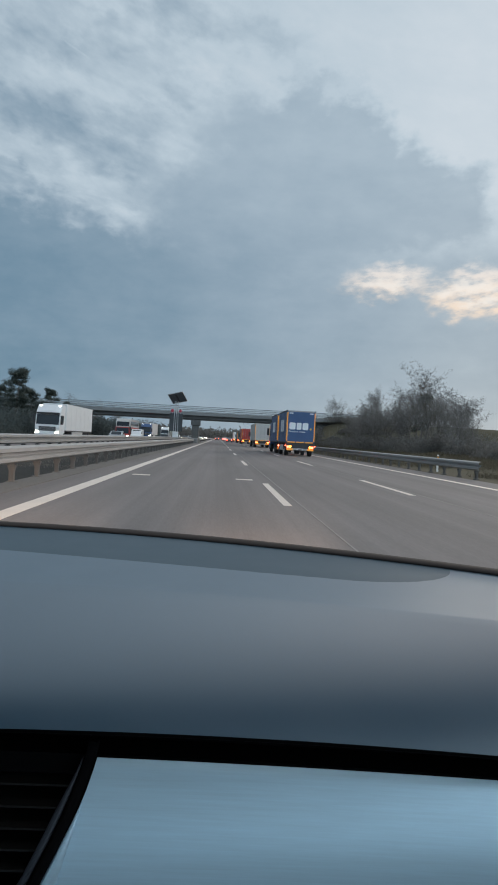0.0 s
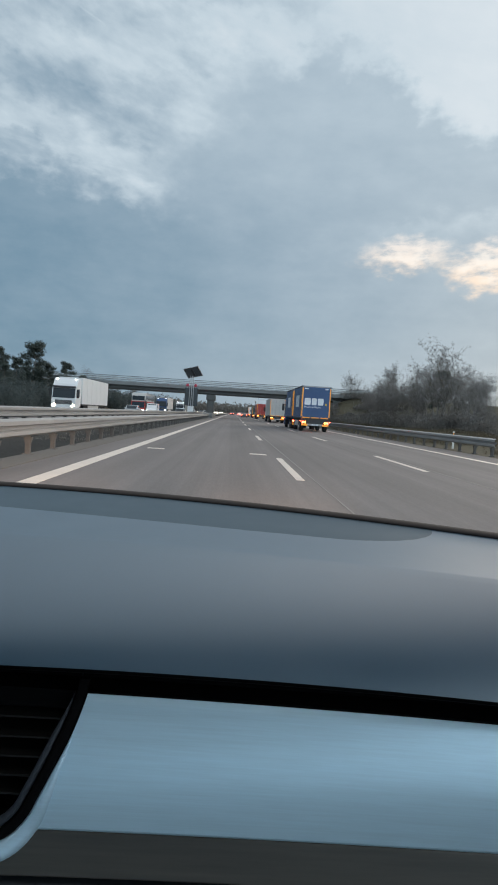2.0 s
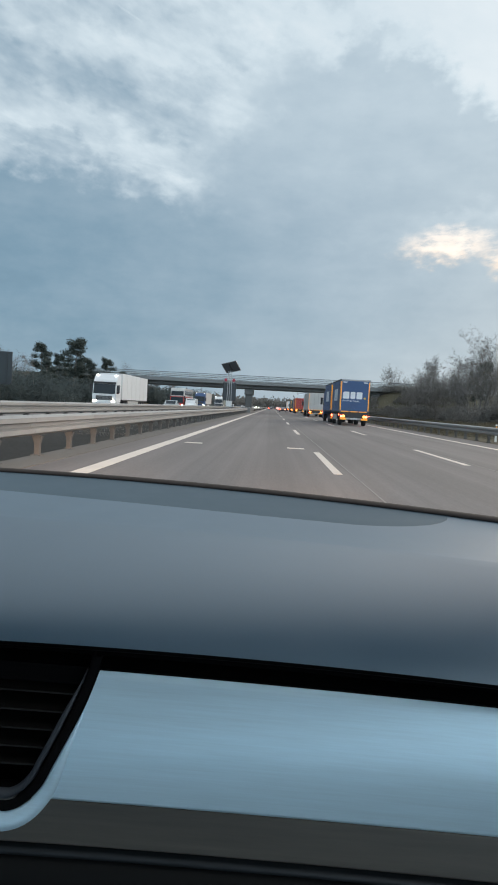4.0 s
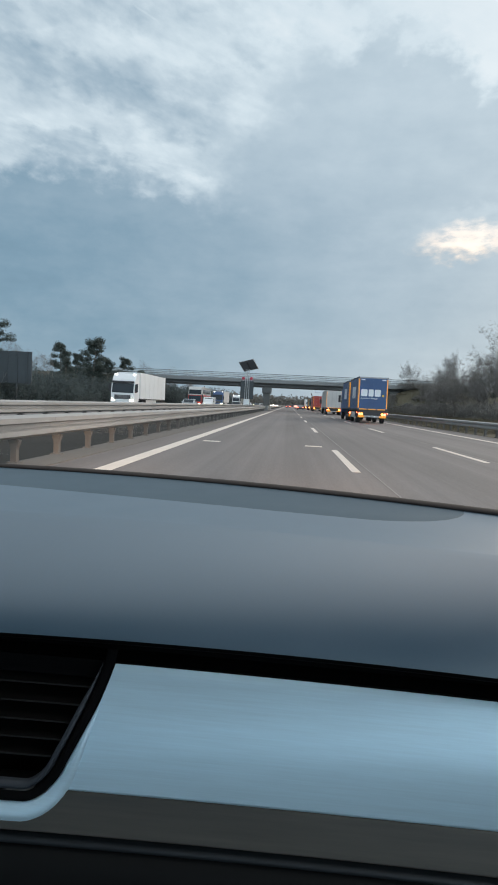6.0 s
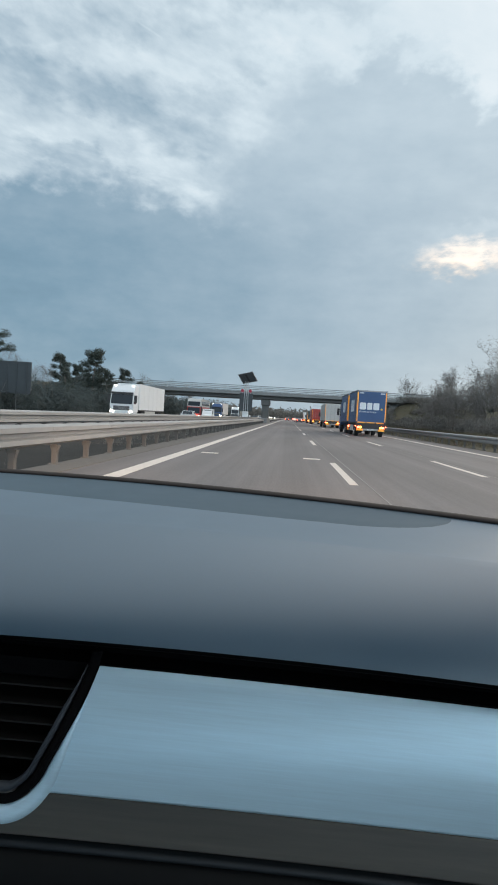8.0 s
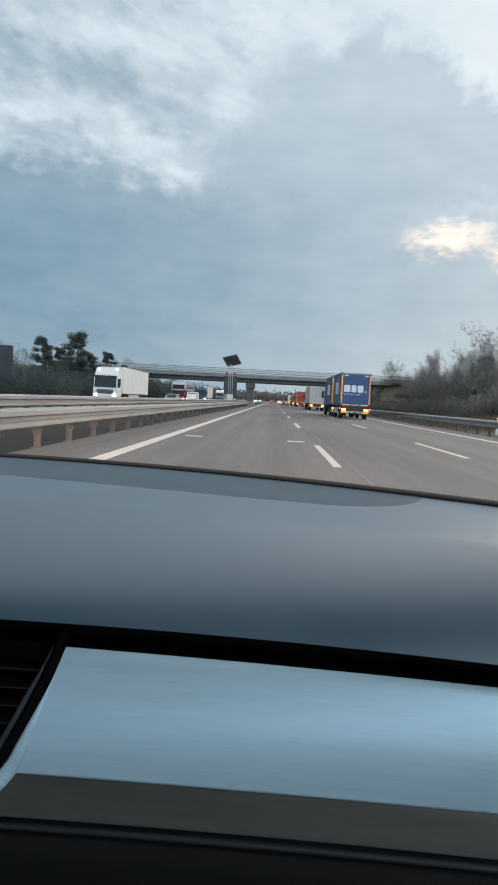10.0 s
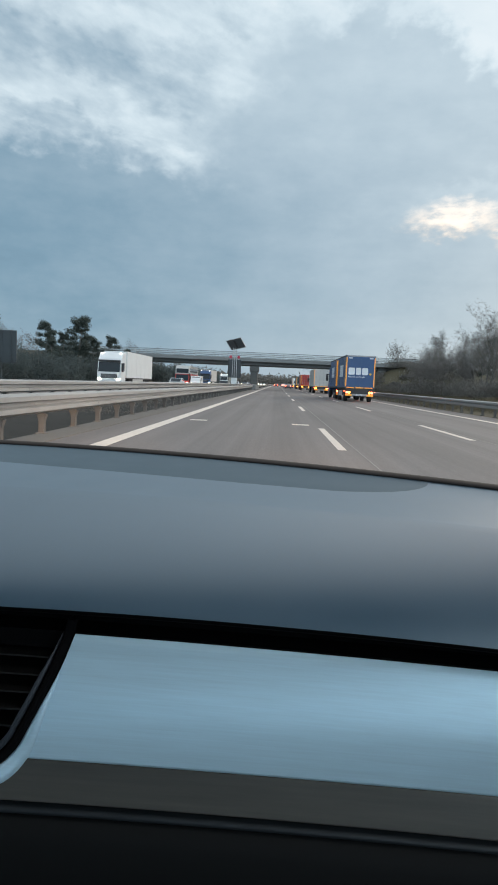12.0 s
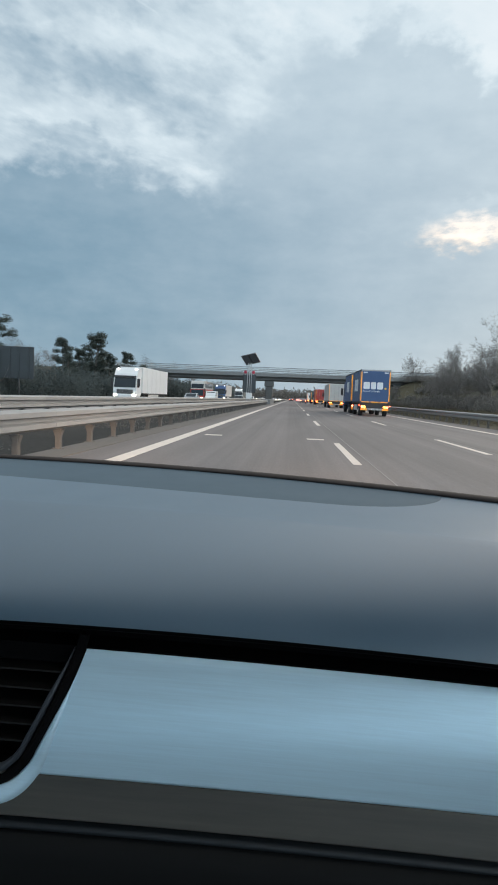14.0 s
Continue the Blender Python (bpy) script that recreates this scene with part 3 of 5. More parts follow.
# ---- plants ----
def grow(shape, tips, rnd, a, d, length, r, level, spread):
    """One limb that bends along its way and forks."""
    n = 3 if level else 4
    p, way = Vector(a), Vector(d).normalized()
    sides = 6 if level == 0 else 4 if level == 1 else 3
    for i in range(n):
        way = (way + Vector((rnd.uniform(-1, 1), rnd.uniform(-1, 1), rnd.uniform(-0.3, 0.7))) * 0.16).normalized()
        q = p + way * (length / n)
        r2 = r * (0.84 if i < n - 1 else 0.72)
        shape.tube(p, q, r, r2, sides)
        if level < 4 and (i > 0 or level > 0):
            for _ in range(2 if level < 3 else 1):
                side = Vector((rnd.uniform(-1, 1), rnd.uniform(-1, 1), rnd.uniform(-0.1, 0.9))).normalized()
                grow(shape, tips, rnd, q, way * (1 - spread) + side * spread, length * rnd.uniform(0.45, 0.68), r2 * 0.55, level + 1, spread)
        p, r = q, r2
    tips.append(p)


def bare_tree_meshes(seed, height, spread=0.6, buds=0):
    rnd = random.Random(seed)
    trunk, tips = Shape(), []
    grow(trunk, tips, rnd, (0, 0, -0.3), (0, 0, 1), height * 0.62, height * 0.017, 0, spread)
    tw = Shape()
    for p in tips:
        for _ in range(4):
            d = Vector((rnd.uniform(-1, 1), rnd.uniform(-1, 1), rnd.uniform(-0.2, 1.1))).normalized()
            m = p + d * height * rnd.uniform(0.03, 0.07)
            tw.tube(p, m, height * 0.0011, height * 0.0005, 3)
    meshes = [trunk.mesh("trunk", BARK), tw.mesh("crown", TWIGS)]
    if buds:
        c = np.array([tips[rnd.randrange(len(tips))] + Vector((rnd.gauss(0, 1), rnd.gauss(0, 1), rnd.gauss(0, 1))) * height * 0.03 for _ in range(buds)])
        v, f = quads(c, np.full(len(c), height * 0.008), seed)
        meshes.append(flake_mesh("foliage", v, f, BUDS))
    return meshes


def pine_meshes(seed, height):
    """A Scots pine: bare below, with flat-bottomed rounded cushions of needles on rising boughs."""
    rnd = random.Random(seed)
    trunk, clumps = Shape(), []
    p, r = Vector((0, 0, -0.3)), height * 0.02
    lean = Vector((rnd.uniform(-0.06, 0.06), rnd.uniform(-0.06, 0.06), 1))
    n = 11
    for i in range(n):
        q = p + (lean + Vector((rnd.uniform(-0.05, 0.05), rnd.uniform(-0.05, 0.05), 0))) * height / n
        trunk.tube(p, q, r, r * 0.88, 6)
        up = (i + 1) / n
        if up > 0.45:
            # boughs are longest low in the crown, which closes to a dome
            wide = height * 0.25 * math.sqrt(max(0.08, 1 - ((up - 0.58) / 0.45) ** 2))
            start = rnd.uniform(0, 6.28)
            for j in range(rnd.choice((3, 3, 4, 4))):
                ang = start + j * 2.1 + rnd.uniform(-0.5, 0.5)
                reach = wide * rnd.uniform(0.4, 1.1)
                e = q + Vector((math.cos(ang) * reach, math.sin(ang) * reach, height * rnd.uniform(-0.03, 0.09)))
                trunk.tube(q, e, r * 0.4, r * 0.12, 4)
                clumps.append((e, height * rnd.uniform(0.045, 0.075)))
                side = Vector((-math.sin(ang), math.cos(ang), 0.25)) * height * rnd.uniform(-0.06, 0.06)
                clumps.append((q.lerp(e, 0.8) + side, height * rnd.uniform(0.035, 0.06)))
                if rnd.random() < 0.85:
                    clumps.append((q.lerp(e, 0.55) + Vector((0, 0, height * 0.015)), height * rnd.uniform(0.045, 0.07)))
        p, r = q, r * 0.88
    clumps.append((p, height * 0.085))
    pts = []
    for c, s in clumps:
        for _ in range(int(190 * (s / height / 0.06) ** 2)):
            d = Vector((rnd.gauss(0, 1), rnd.gauss(0, 1), rnd.gauss(0, 1))).normalized() * rnd.uniform(0.3, 1.25) * s
            d.z = d.z * (0.95 if d.z > 0 else 0.6)
            pts.append(c + d)
    v, f = quads(np.array(pts), np.full(len(pts), height * 0.0105), seed)
    return [trunk.mesh("trunk", BARK), flake_mesh("crown", v, f, NEEDLE)]


def plant(name, label, meshes, x, y, scale=1.0, turn=0.0, group=""):
    t = thing(name, label, "tree", pose(x, y, ground_height(x, y), 0, 0, turn) @ Matrix.Scale(scale, 4), group)
    for me in meshes:
        part(me.name.split(".")[0], me, None, t)
    return t


def thicket(name, label, x0, x1, y0, y1, top, count, size, seed, twig_count=0, mat=None, group="", slim=0.22):
    """A belt of undergrowth: bushes of many slender upright flakes, open at the rim, with stems that stick out."""
    r = np.random.default_rng(seed)
    bushes = max(6, int((y1 - y0) * (x1 - x0) / 5))
    cx, cy = r.uniform(x0, x1, bushes), r.uniform(y0, y1, bushes)
    ch = top * r.uniform(0.45, 1.0, bushes)
    cw = r.uniform(1.1, 2.4, bushes)
    pick = r.integers(0, bushes, count)
    d = r.normal(size=(count, 3))
    d /= np.linalg.norm(d, axis=1)[:, None]
    rad = r.uniform(0.2, 1.0, count) ** 0.6 * r.uniform(0.85, 1.12, count)
    c = np.stack([cx[pick] + d[:, 0] * rad * cw[pick], cy[pick] + d[:, 1] * rad * cw[pick], np.abs(d[:, 2]) * rad * ch[pick]], axis=1)
    low = np.array([ground_height(a, b) for a, b in zip(cx, cy)])
    c[:, 2] += low[pick]
    v, f = quads(c, size * r.uniform(0.6, 1.4, count), seed, slim, 1.5)
    ob = new(name, flake_mesh("foliage", v, f, mat or THICKET))
    tagged(ob, label, "undergrowth", group, "stuff")
    if twig_count:
        tw = Shape()
        rnd = random.Random(seed)
        for _ in range(twig_count):
            i = rnd.randrange(bushes)
            a = Vector((cx[i] + rnd.gauss(0, cw[i] * 0.5), cy[i] + rnd.gauss(0, cw[i] * 0.5), low[i] + ch[i] * 0.3))
            b = a + Vector((rnd.gauss(0, 0.5), rnd.gauss(0, 0.5), ch[i] * rnd.uniform(0.6, 1.15)))
            m = a.lerp(b, 0.55)
            tw.tube(a, m, 0.03, 0.018, 3)
            tw.tube(m, b, 0.018, 0.006, 3)
            for _ in range(4):
                e = m.lerp(b, rnd.random())
                tw.tube(e, e + Vector((rnd.gauss(0, 0.4), rnd.gauss(0, 0.4), rnd.uniform(0.1, 0.7))), 0.01, 0.004, 3)
        stems = new("bare_stems", tw.mesh("stems", TWIGS))
        tagged(stems, "bare brown stems rising out of roadside undergrowth", "undergrowth", group, "stuff")
    return ob


# undergrowth beside the road, coarser far off
thicket("roadside_thicket", "dark leafless undergrowth along the hard shoulder", 21.5, 29, 24, 118, 2.6, 115000, 0.20, 11, 600)
thicket("roadside_thicket", "dark leafless undergrowth beyond the bridge", 15.0, 26, 144, 300, 4.6, 50000, 0.45, 12, 300)
thicket("embankment_scrub", "brown scrub on the bridge ramp", 18.0, 34, 116, 142, 2.0, 30000, 0.24, 13, 160)
thicket("roadside_thicket", "dark dense undergrowth beyond the oncoming lanes", -34, -26, 30, 118, 4.5, 90000, 0.24, 14, 40, PINEWOOD)
thicket("roadside_thicket", "dark dense undergrowth beyond the oncoming lanes", -36, -26, 142, 300, 5.5, 50000, 0.5, 15, 60, PINEWOOD)
thicket("embankment_scrub", "dark green scrub on the bridge ramp", -46, -30, 116, 142, 2.2, 30000, 0.24, 16, 100, PINEWOOD)
thicket("far_wood", "hazy far wood of bare trees and pines", -90, -34, 300, 460, 9.0, 45000, 0.9, 17)
thicket("far_wood", "hazy far wood of bare trees and pines", 24, 95, 300, 460, 8.0, 45000, 0.9, 18)
thicket("far_wood", "hazy far wood closing the horizon", -320, 320, 620, 760, 13.0, 60000, 1.8, 19, slim=0.4)
thicket("median_weeds", "withered weeds between the median guard rails", -7.6, -5.4, 4, 118, 0.22, 9000, 0.06, 20)
thicket("verge_grass", "dry straw-coloured grass along the verge", 12.6, 22.0, 10, 134, 0.5, 85000, 0.12, 21, 0, GRASS, slim=0.12)

bare = [bare_tree_meshes(31, 8.0, 0.62, 500), bare_tree_meshes(32, 7.0, 0.55), bare_tree_meshes(33, 7.5, 0.7), bare_tree_meshes(34, 6.0, 0.5)]
pines = [pine_meshes(41, 8.0), pine_meshes(42, 8.5), pine_meshes(43, 7.0)]
plant("bare_tree", "round bare tree with a few withered brown leaves", bare[0], 22.5, 68, 1.0, 20)
for x, y, s, turn, m in [(21.5, 84, 0.8, 30, 1), (22.5, 90, 0.95, 80, 2), (24, 78, 0.95, 130, 3), (23, 96, 0.85, 200, 1), (27, 86, 1.05, 240, 2), (23, 60, 0.7, 300, 3),
                                        (26, 140, 0.9, 10, 1), (22, 101, 0.6, 60, 2), (30, 100, 0.9, 60, 1), (29, 124, 0.7, 15, 3), (32, 128, 0.85, 95, 2), (35, 120, 0.9, 140, 1), (38, 126, 1.0, 190, 2), (33, 92, 0.9, 220, 3), (37, 96, 1.0, 260, 1), (29, 76, 1.0, 310, 2), (26, 70, 0.85, 45, 1), (41, 102, 1.0, 25, 3),
                                        (24.5, 84, 0.9, 15, 1), (26.5, 92, 0.85, 110, 1), (25, 98, 0.95, 170, 3), (27.5, 102, 0.9, 230, 1), (24, 106, 0.85, 290, 2), (28, 110, 0.95, 35, 1), (25.5, 114, 0.9, 75, 3), (28, 80, 1.0, 140, 1), (30, 88, 1.0, 205, 3), (31, 106, 1.05, 260, 1)]:
    plant("bare_tree", "slender leafless tree in the roadside undergrowth", bare[m], x, y, s, turn, "bare trees beside the hard shoulder")
for x, y, s, turn, m in [(-34, 92, 1.0, 0, 0), (-31, 97, 1.1, 60, 1), (-32.5, 95, 0.95, 130, 2), (-27.0, 102, 1.0, 120, 2), (-36, 74, 1.1, 200, 1), (-29, 99, 0.8, 250, 0), (-40, 70, 1.2, 20, 2), (-33, 60, 1.0, 300, 2), (-30, 84, 0.75, 80, 2), (-25.5, 106, 0.7, 170, 0), (31.5, 98, 1.05, 40, 1)]:
    plant("pine_tree", "dark pine with flat needle clumps above the undergrowth", pines[m], x, y, s, turn, "pines beside the motorway")
for x, y, s, turn, m in [(-33, 66, 0.85, 0, 1), (-36, 82, 0.9, 70, 2), (-31, 78, 0.8, 150, 3), (-29, 144, 0.9, 210, 2)]:
    plant("bare_tree", "leafless grey tree behind the oncoming lanes", bare[m], x, y, s, turn, "bare trees beyond the oncoming lanes")
for x, y, s, turn, m in [(30, 150, 1.1, 0, 1), (36, 170, 1.2, 70, 2), (26, 190, 1.2, 150, 3), (32, 220, 1.3, 210, 1), (28, 260, 1.3, 250, 2), (-38, 170, 1.2, 30, 2), (-34, 210, 1.2, 130, 1)]:
    plant("bare_tree", "leafless tree far beyond the bridge", bare[m], x, y, s, turn, "bare trees beyond the bridge")


# ---- roadside furniture ----
def delineator(x, y):
    t = thing("delineator_post", "white plastic delineator post with black band and amber reflector", "road post", pose(x, y, ground_height(x, y)), "delineator posts")
    part("post", Shape().prism([(-0.06, -0.04), (0.06, -0.04), (0.0, 0.08)], 2, -0.1, 0.72), POSTWHITE, t)
    part("band", Shape().prism([(-0.063, -0.043), (0.063, -0.043), (0.0, 0.084)], 2, 0.72, 0.92), POSTBLACK, t)
    part("cap", Shape().prism([(-0.06, -0.04), (0.06, -0.04), (0.0, 0.08)], 2, 0.92, 1.0), POSTWHITE, t)
    part("reflector", Shape().box(-0.028, 0.028, -0.052, -0.04, 0.74, 0.90, 0.004), TAPE, t)
    return t


for y in (35, 85, 150, 200, 250):
    delineator(12.3, y)


def warning_board():
    """Solar-fed mobile warning board on the median, seen from behind."""
    t = thing("solar_warning_board", "dark back of a solar-powered warning board with two red lamps", "road sign", pose(-6.3, 92, -0.02))
    for x in (-0.28, 0.28):
        part("leg", Shape().tube((x, 0.1, -0.1), (x, 0.1, 1.2), 0.05, 0.05, 8), ALU, t)
    part("battery_box", Shape().box(-0.42, 0.42, -0.2, 0.32, 1.0, 1.85, 0.03), WHITE, t, "pale battery box")
    board = part("board", Shape().box(-0.95, 0.95, 0.1, 0.22, 1.9, 4.5, 0.03), SIGNBACK, t, "near-black board")
    for x in (-0.9, 0.84):
        part("edge_strip", Shape().box(x, x + 0.06, 0.06, 0.11, 1.92, 4.48, 0.008), CHASSIS, board)
    for x in (-0.30, 0.0, 0.30):
        part("mast", Shape().tube((x, 0.0, 1.85), (x * 0.8, 0.0, 6.2), 0.05, 0.045, 8), ALU, t)
    for z in (4.9, 5.7):
        part("cross_brace", Shape().box(-0.3, 0.3, -0.03, 0.03, z, z + 0.06, 0.008), ALU, t)
    for x in (-0.58, 0.58):
        lampo = part("warning_lamp", Shape().lathe((x, -0.06, 4.85), 1, [(0.05, -0.05), (0.2, -0.03), (0.23, 0.05), (0.2, 0.14), (0.06, 0.2)], 18), SIGNRED, t, "round red warning lamp")
        part("bracket", Shape().box(x - 0.04, x + 0.04, -0.02, 0.06, 4.48, 4.68, 0.006), ALU, lampo)
    # the tilted collector
    p = part("solar_panel", Shape().box(-1.2, 1.2, -0.9, 0.9, -0.03, 0.03, 0.01), SOLAR, t, "tilted solar panel")
    p.matrix_local = pose(0.1, 0.0, 6.75, -46, -12, -24)
    rim = Shape()
    for a in (-1.2, 1.14):
        rim.box(a, a + 0.06, -0.9, 0.9, -0.06, -0.03)
    for a in (-0.9, 0.84):
        rim.box(-1.14, 1.14, a, a + 0.06, -0.06, -0.03)
    part("panel_rim", rim, ALU, p)
    part("junction_beam", Shape().box(-0.14, 0.14, -0.6, 0.6, -0.10, -0.03, 0.01), CHASSIS, p)
    return t


warning_board()


def sign_back(x, y, w, z0, z1):
    t = thing("road_sign", "large traffic sign seen from its dark grey back", "road sign", pose(x, y, ground_height(x, y)))
    part("panel", Shape().box(-w / 2, w / 2, -0.04, 0.04, z0, z1, 0.015), SIGNBACK, t)
    for i in range(5):
        xx = -w / 2 + (i + 0.5) * w / 5
        part("post" if i in (1, 3) else "stiffener", Shape().box(xx - 0.04, xx + 0.04, -0.14, -0.041, z0 if i not in (1, 3) else -0.3, z1 - 0.05, 0.006), SIGNBACK, t)
    return t


sign_back(-26.5, 58.0, 4.6, 1.9, 4.9)


def sign_gantry():
    t = thing("sign_gantry", "white framed road sign on a cantilever mast", "road sign", pose(12.8, 190, 0))
    part("mast", Shape().tube((0, 0, -0.2), (0, 0, 7.4), 0.16, 0.12, 8), ALU, t)
    part("arm", Shape().box(-5.5, 0, -0.1, 0.1, 6.6, 6.85, 0.02), ALU, t)
    p = part("sign_panel", Shape().box(-5.6, -2.4, -0.14, -0.1, 5.3, 8.0, 0.02), MARK_WHITE, t)
    part("sign_field", Shape().box(-5.35, -2.65, -0.16, -0.14, 6.6, 7.8, 0.01), SIGNBACK, p)


sign_gantry()


# ---- vehicles ----
def wheel_meshes(r, w):
    tyre = Shape().lathe((0, 0, 0), 0, [(r * 0.58, -w / 2), (r * 0.93, -w / 2), (r, -w * 0.36), (r, w * 0.36), (r * 0.93, w / 2), (r * 0.58, w / 2)], 22).mesh("tyre", RUBBER)
    rim = Shape().lathe((0, 0, 0), 0, [(r * 0.2, -w * 0.52), (r * 0.3, -w * 0.53), (r * 0.36, -w * 0.3), (r * 0.585, -w * 0.46), (r * 0.585, w * 0.46), (r * 0.2, w * 0.4)], 16).mesh("rim", STEELRIM)
    return tyre, rim


LORRY_WHEEL, CAR_WHEEL = wheel_meshes(0.5, 0.32), wheel_meshes(0.31, 0.2)


def wheel(x, y, kind, parent, outward=-1):
    tyre, rim = kind
    r = 0.5 if kind is LORRY_WHEEL else 0.31
    w = new("wheel", tyre)
    w.parent = parent
    w.matrix_local = pose(x, y, r + 0.005, 0, 0, 0 if outward < 0 else 180)
    part("rim", rim, STEELRIM, w)


def cargo_box(t, y0, y1, z0, z1, mat, roof=None, seams=6, name="cargo_box"):
    """A tarpaulin-sided body, 2.5 m wide, from y0 to y1."""
    box = part(name, Shape().box(-1.25, 1.25, y0, y1, z0, z1, 0.03), mat, t)
    part("top_rail", Shape().box(-1.262, -1.20, y0 - 0.01, y1, z1 - 0.10, z1 + 0.012, 0.01), roof or CHASSIS, box)
    part("top_rail", Shape().box(1.20, 1.262, y0 - 0.01, y1, z1 - 0.10, z1 + 0.012, 0.01), roof or CHASSIS, box)
    part("floor_rail", Shape().box(-1.265, 1.265, y0, y1, z0 - 0.06, z0 + 0.05, 0.01), CHASSIS, box)
    for i in range(1, seams):
        y = y0 + (y1 - y0) * i / seams
        for s in (-1, 1):
            part("strap", Shape().box(s * 1.252 - 0.008, s * 1.252 + 0.008, y - 0.025, y + 0.025, z0 + 0.05, z1 - 0.1), mat, box)
    return box


def axle(t, ys, kind=None):
    for y in ys:
        for s in (-1, 1):
            wheel(s * 1.05, y, kind or LORRY_WHEEL, t, s)


def rear_lamps(t, y, width=1.05, z=0.75):
    for s in (-1, 1):
        h = part("lamp_cluster", Shape().box(s * width - 0.22, s * width + 0.22, y - 0.06, y, z - 0.09, z + 0.09, 0.02), CHASSIS, t)
        part("red_lamp", Shape().lathe((s * (width + 0.12), y - 0.06, z), 1, [(0.10, 0.0), (0.10, -0.02), (0.05, -0.035)], 12), REDLAMP, h, "lit red tail lamp")
        part("amber_lamp", Shape().lathe((s * (width - 0.08), y - 0.06, z), 1, [(0.10, 0.0), (0.10, -0.02), (0.05, -0.035)], 12), AMBER, h, "lit amber lamp")


def bars(parent, face, at, rows, mat, name="mark"):
    """Plain bars: rows of (start, length, low, high) on a face of the body."""
    for s, ln, lo, hi in rows:
        sh = Shape()
        if face == "rear":
            c = min(ln, hi - lo) * 0.12
            cut = [(s + c, lo), (s + ln - c, lo), (s + ln, lo + c), (s + ln, hi - c), (s + ln - c, hi), (s + c, hi), (s, hi - c), (s, lo + c)]
            sh.prism([(x, z) for x, z in cut], 1, at - 0.012, at - 0.002)
        else:
            sh.box(at - 0.012, at - 0.002, s, s + ln, lo, hi, 0.003)
        part(name, sh, mat, parent)


def lettering(parent, words, x, y, z, size, mat):
    """Flat raised words on a rear face, from their left end on the baseline."""
    curve = bpy.data.curves.new("lettering", "FONT")
    curve.body, curve.size, curve.extrude = words, size, 0.003
    shaped = bpy.data.objects.new("lettering", curve)
    me = bpy.data.meshes.new_from_object(shaped)
    bpy.data.objects.remove(shaped)
    me.materials.append(mat)
    ob = part("lettering", me, mat, parent, "white words")
    ob.matrix_local = pose(x, y, z, 90, 0, 0)
    return ob


def tape_frame(box, y, z0, z1):
    """Orange conspicuity tape down both edges and along the foot of the rear."""
    for s in (-1, 1):
        part("reflector_tape", Shape().box(s * 1.19 - 0.045, s * 1.19 + 0.045, y - 0.012, y - 0.002, z0 + 0.15, z1 - 0.15), TAPE, box)
    for i in range(3):
        part("reflector_tape", Shape().box(-1.12 + i * 0.78, -0.46 + i * 0.78, y - 0.012, y - 0.002, z0 + 0.02, z0 + 0.10), TAPE, box)


def cab(t, y, mat, facing, tall=True):
    """Flat-fronted lorry cab whose front face lies at y; facing -1 looks towards smaller y."""
    f = facing
    top = 3.75 if tall else 3.3

    def yy(d):
        return y - f * d

    def slab(x0, x1, d0, d1, z0, z1, b):
        a, c = sorted((yy(d0), yy(d1)))
        return Shape().box(x0, x1, a, c, z0, z1, b)

    prof = [(yy(0.02), 0.55), (yy(0.0), 1.55), (yy(0.22), 2.75), (yy(0.5), 3.15), (yy(1.1), top), (yy(2.15), top), (yy(2.15), 0.95), (yy(0.9), 0.55)]
    c = part("cab", Shape().prism(prof, 0, -1.22, 1.22), mat, t)
    part("windscreen", Shape().prism([(yy(-0.02), 1.72), (yy(0.19), 2.72), (yy(0.24), 2.72), (yy(0.05), 1.72)], 0, -1.12, 1.12), GLASS_DARK, c, "dark windscreen")
    part("sun_visor", slab(-1.15, 1.15, 0.02, 0.3, 2.76, 2.95, 0.03), CHASSIS, c)
    part("grille", slab(-0.85, 0.85, -0.025, 0.03, 1.06, 1.5, 0.02), CHASSIS, c)
    for i in range(4):
        part("grille_bar", slab(-0.8, 0.8, -0.04, -0.02, 1.11 + i * 0.095, 1.14 + i * 0.095, 0.004), STEELRIM, c)
    part("bumper", slab(-1.24, 1.24, -0.06, 0.5, 0.32, 1.02, 0.05), mat, c)
    part("lower_grille", slab(-0.6, 0.6, -0.075, -0.055, 0.42, 0.7, 0.01), CHASSIS, c)
    for s in (-1, 1):
        part("side_window", Shape().box(s * 1.225 - 0.01, s * 1.225 + 0.01, min(yy(0.35), yy(1.25)), max(yy(0.35), yy(1.25)), 1.75, 2.6, 0.005), GLASS_DARK, c)
        part("mirror", slab(s * 1.42 - 0.13, s * 1.42 + 0.13, 0.15, 0.33, 1.85, 2.65, 0.03), CHASSIS, c)
        part("mirror_arm", slab(s * 1.28 - 0.1, s * 1.28 + 0.1, 0.2, 0.26, 2.55, 2.6, 0.005), CHASSIS, c)
        a, b = sorted((yy(-0.085), yy(-0.05)))
        part("headlamp", Shape().box(s * 0.98 - 0.16, s * 0.98 + 0.16, a, b, 0.84, 1.0, 0.012), HEADLAMP, c, "lit headlamp")
        part("roof_marker", Shape().box(s * 0.95 - 0.09, s * 0.95 + 0.09, yy(0.92) - 0.06, yy(0.92) + 0.06, top - 0.14, top - 0.02, 0.01), MARKERLAMP, c, "lit roof marker")
    axle(t, [yy(1.35)])
    return c


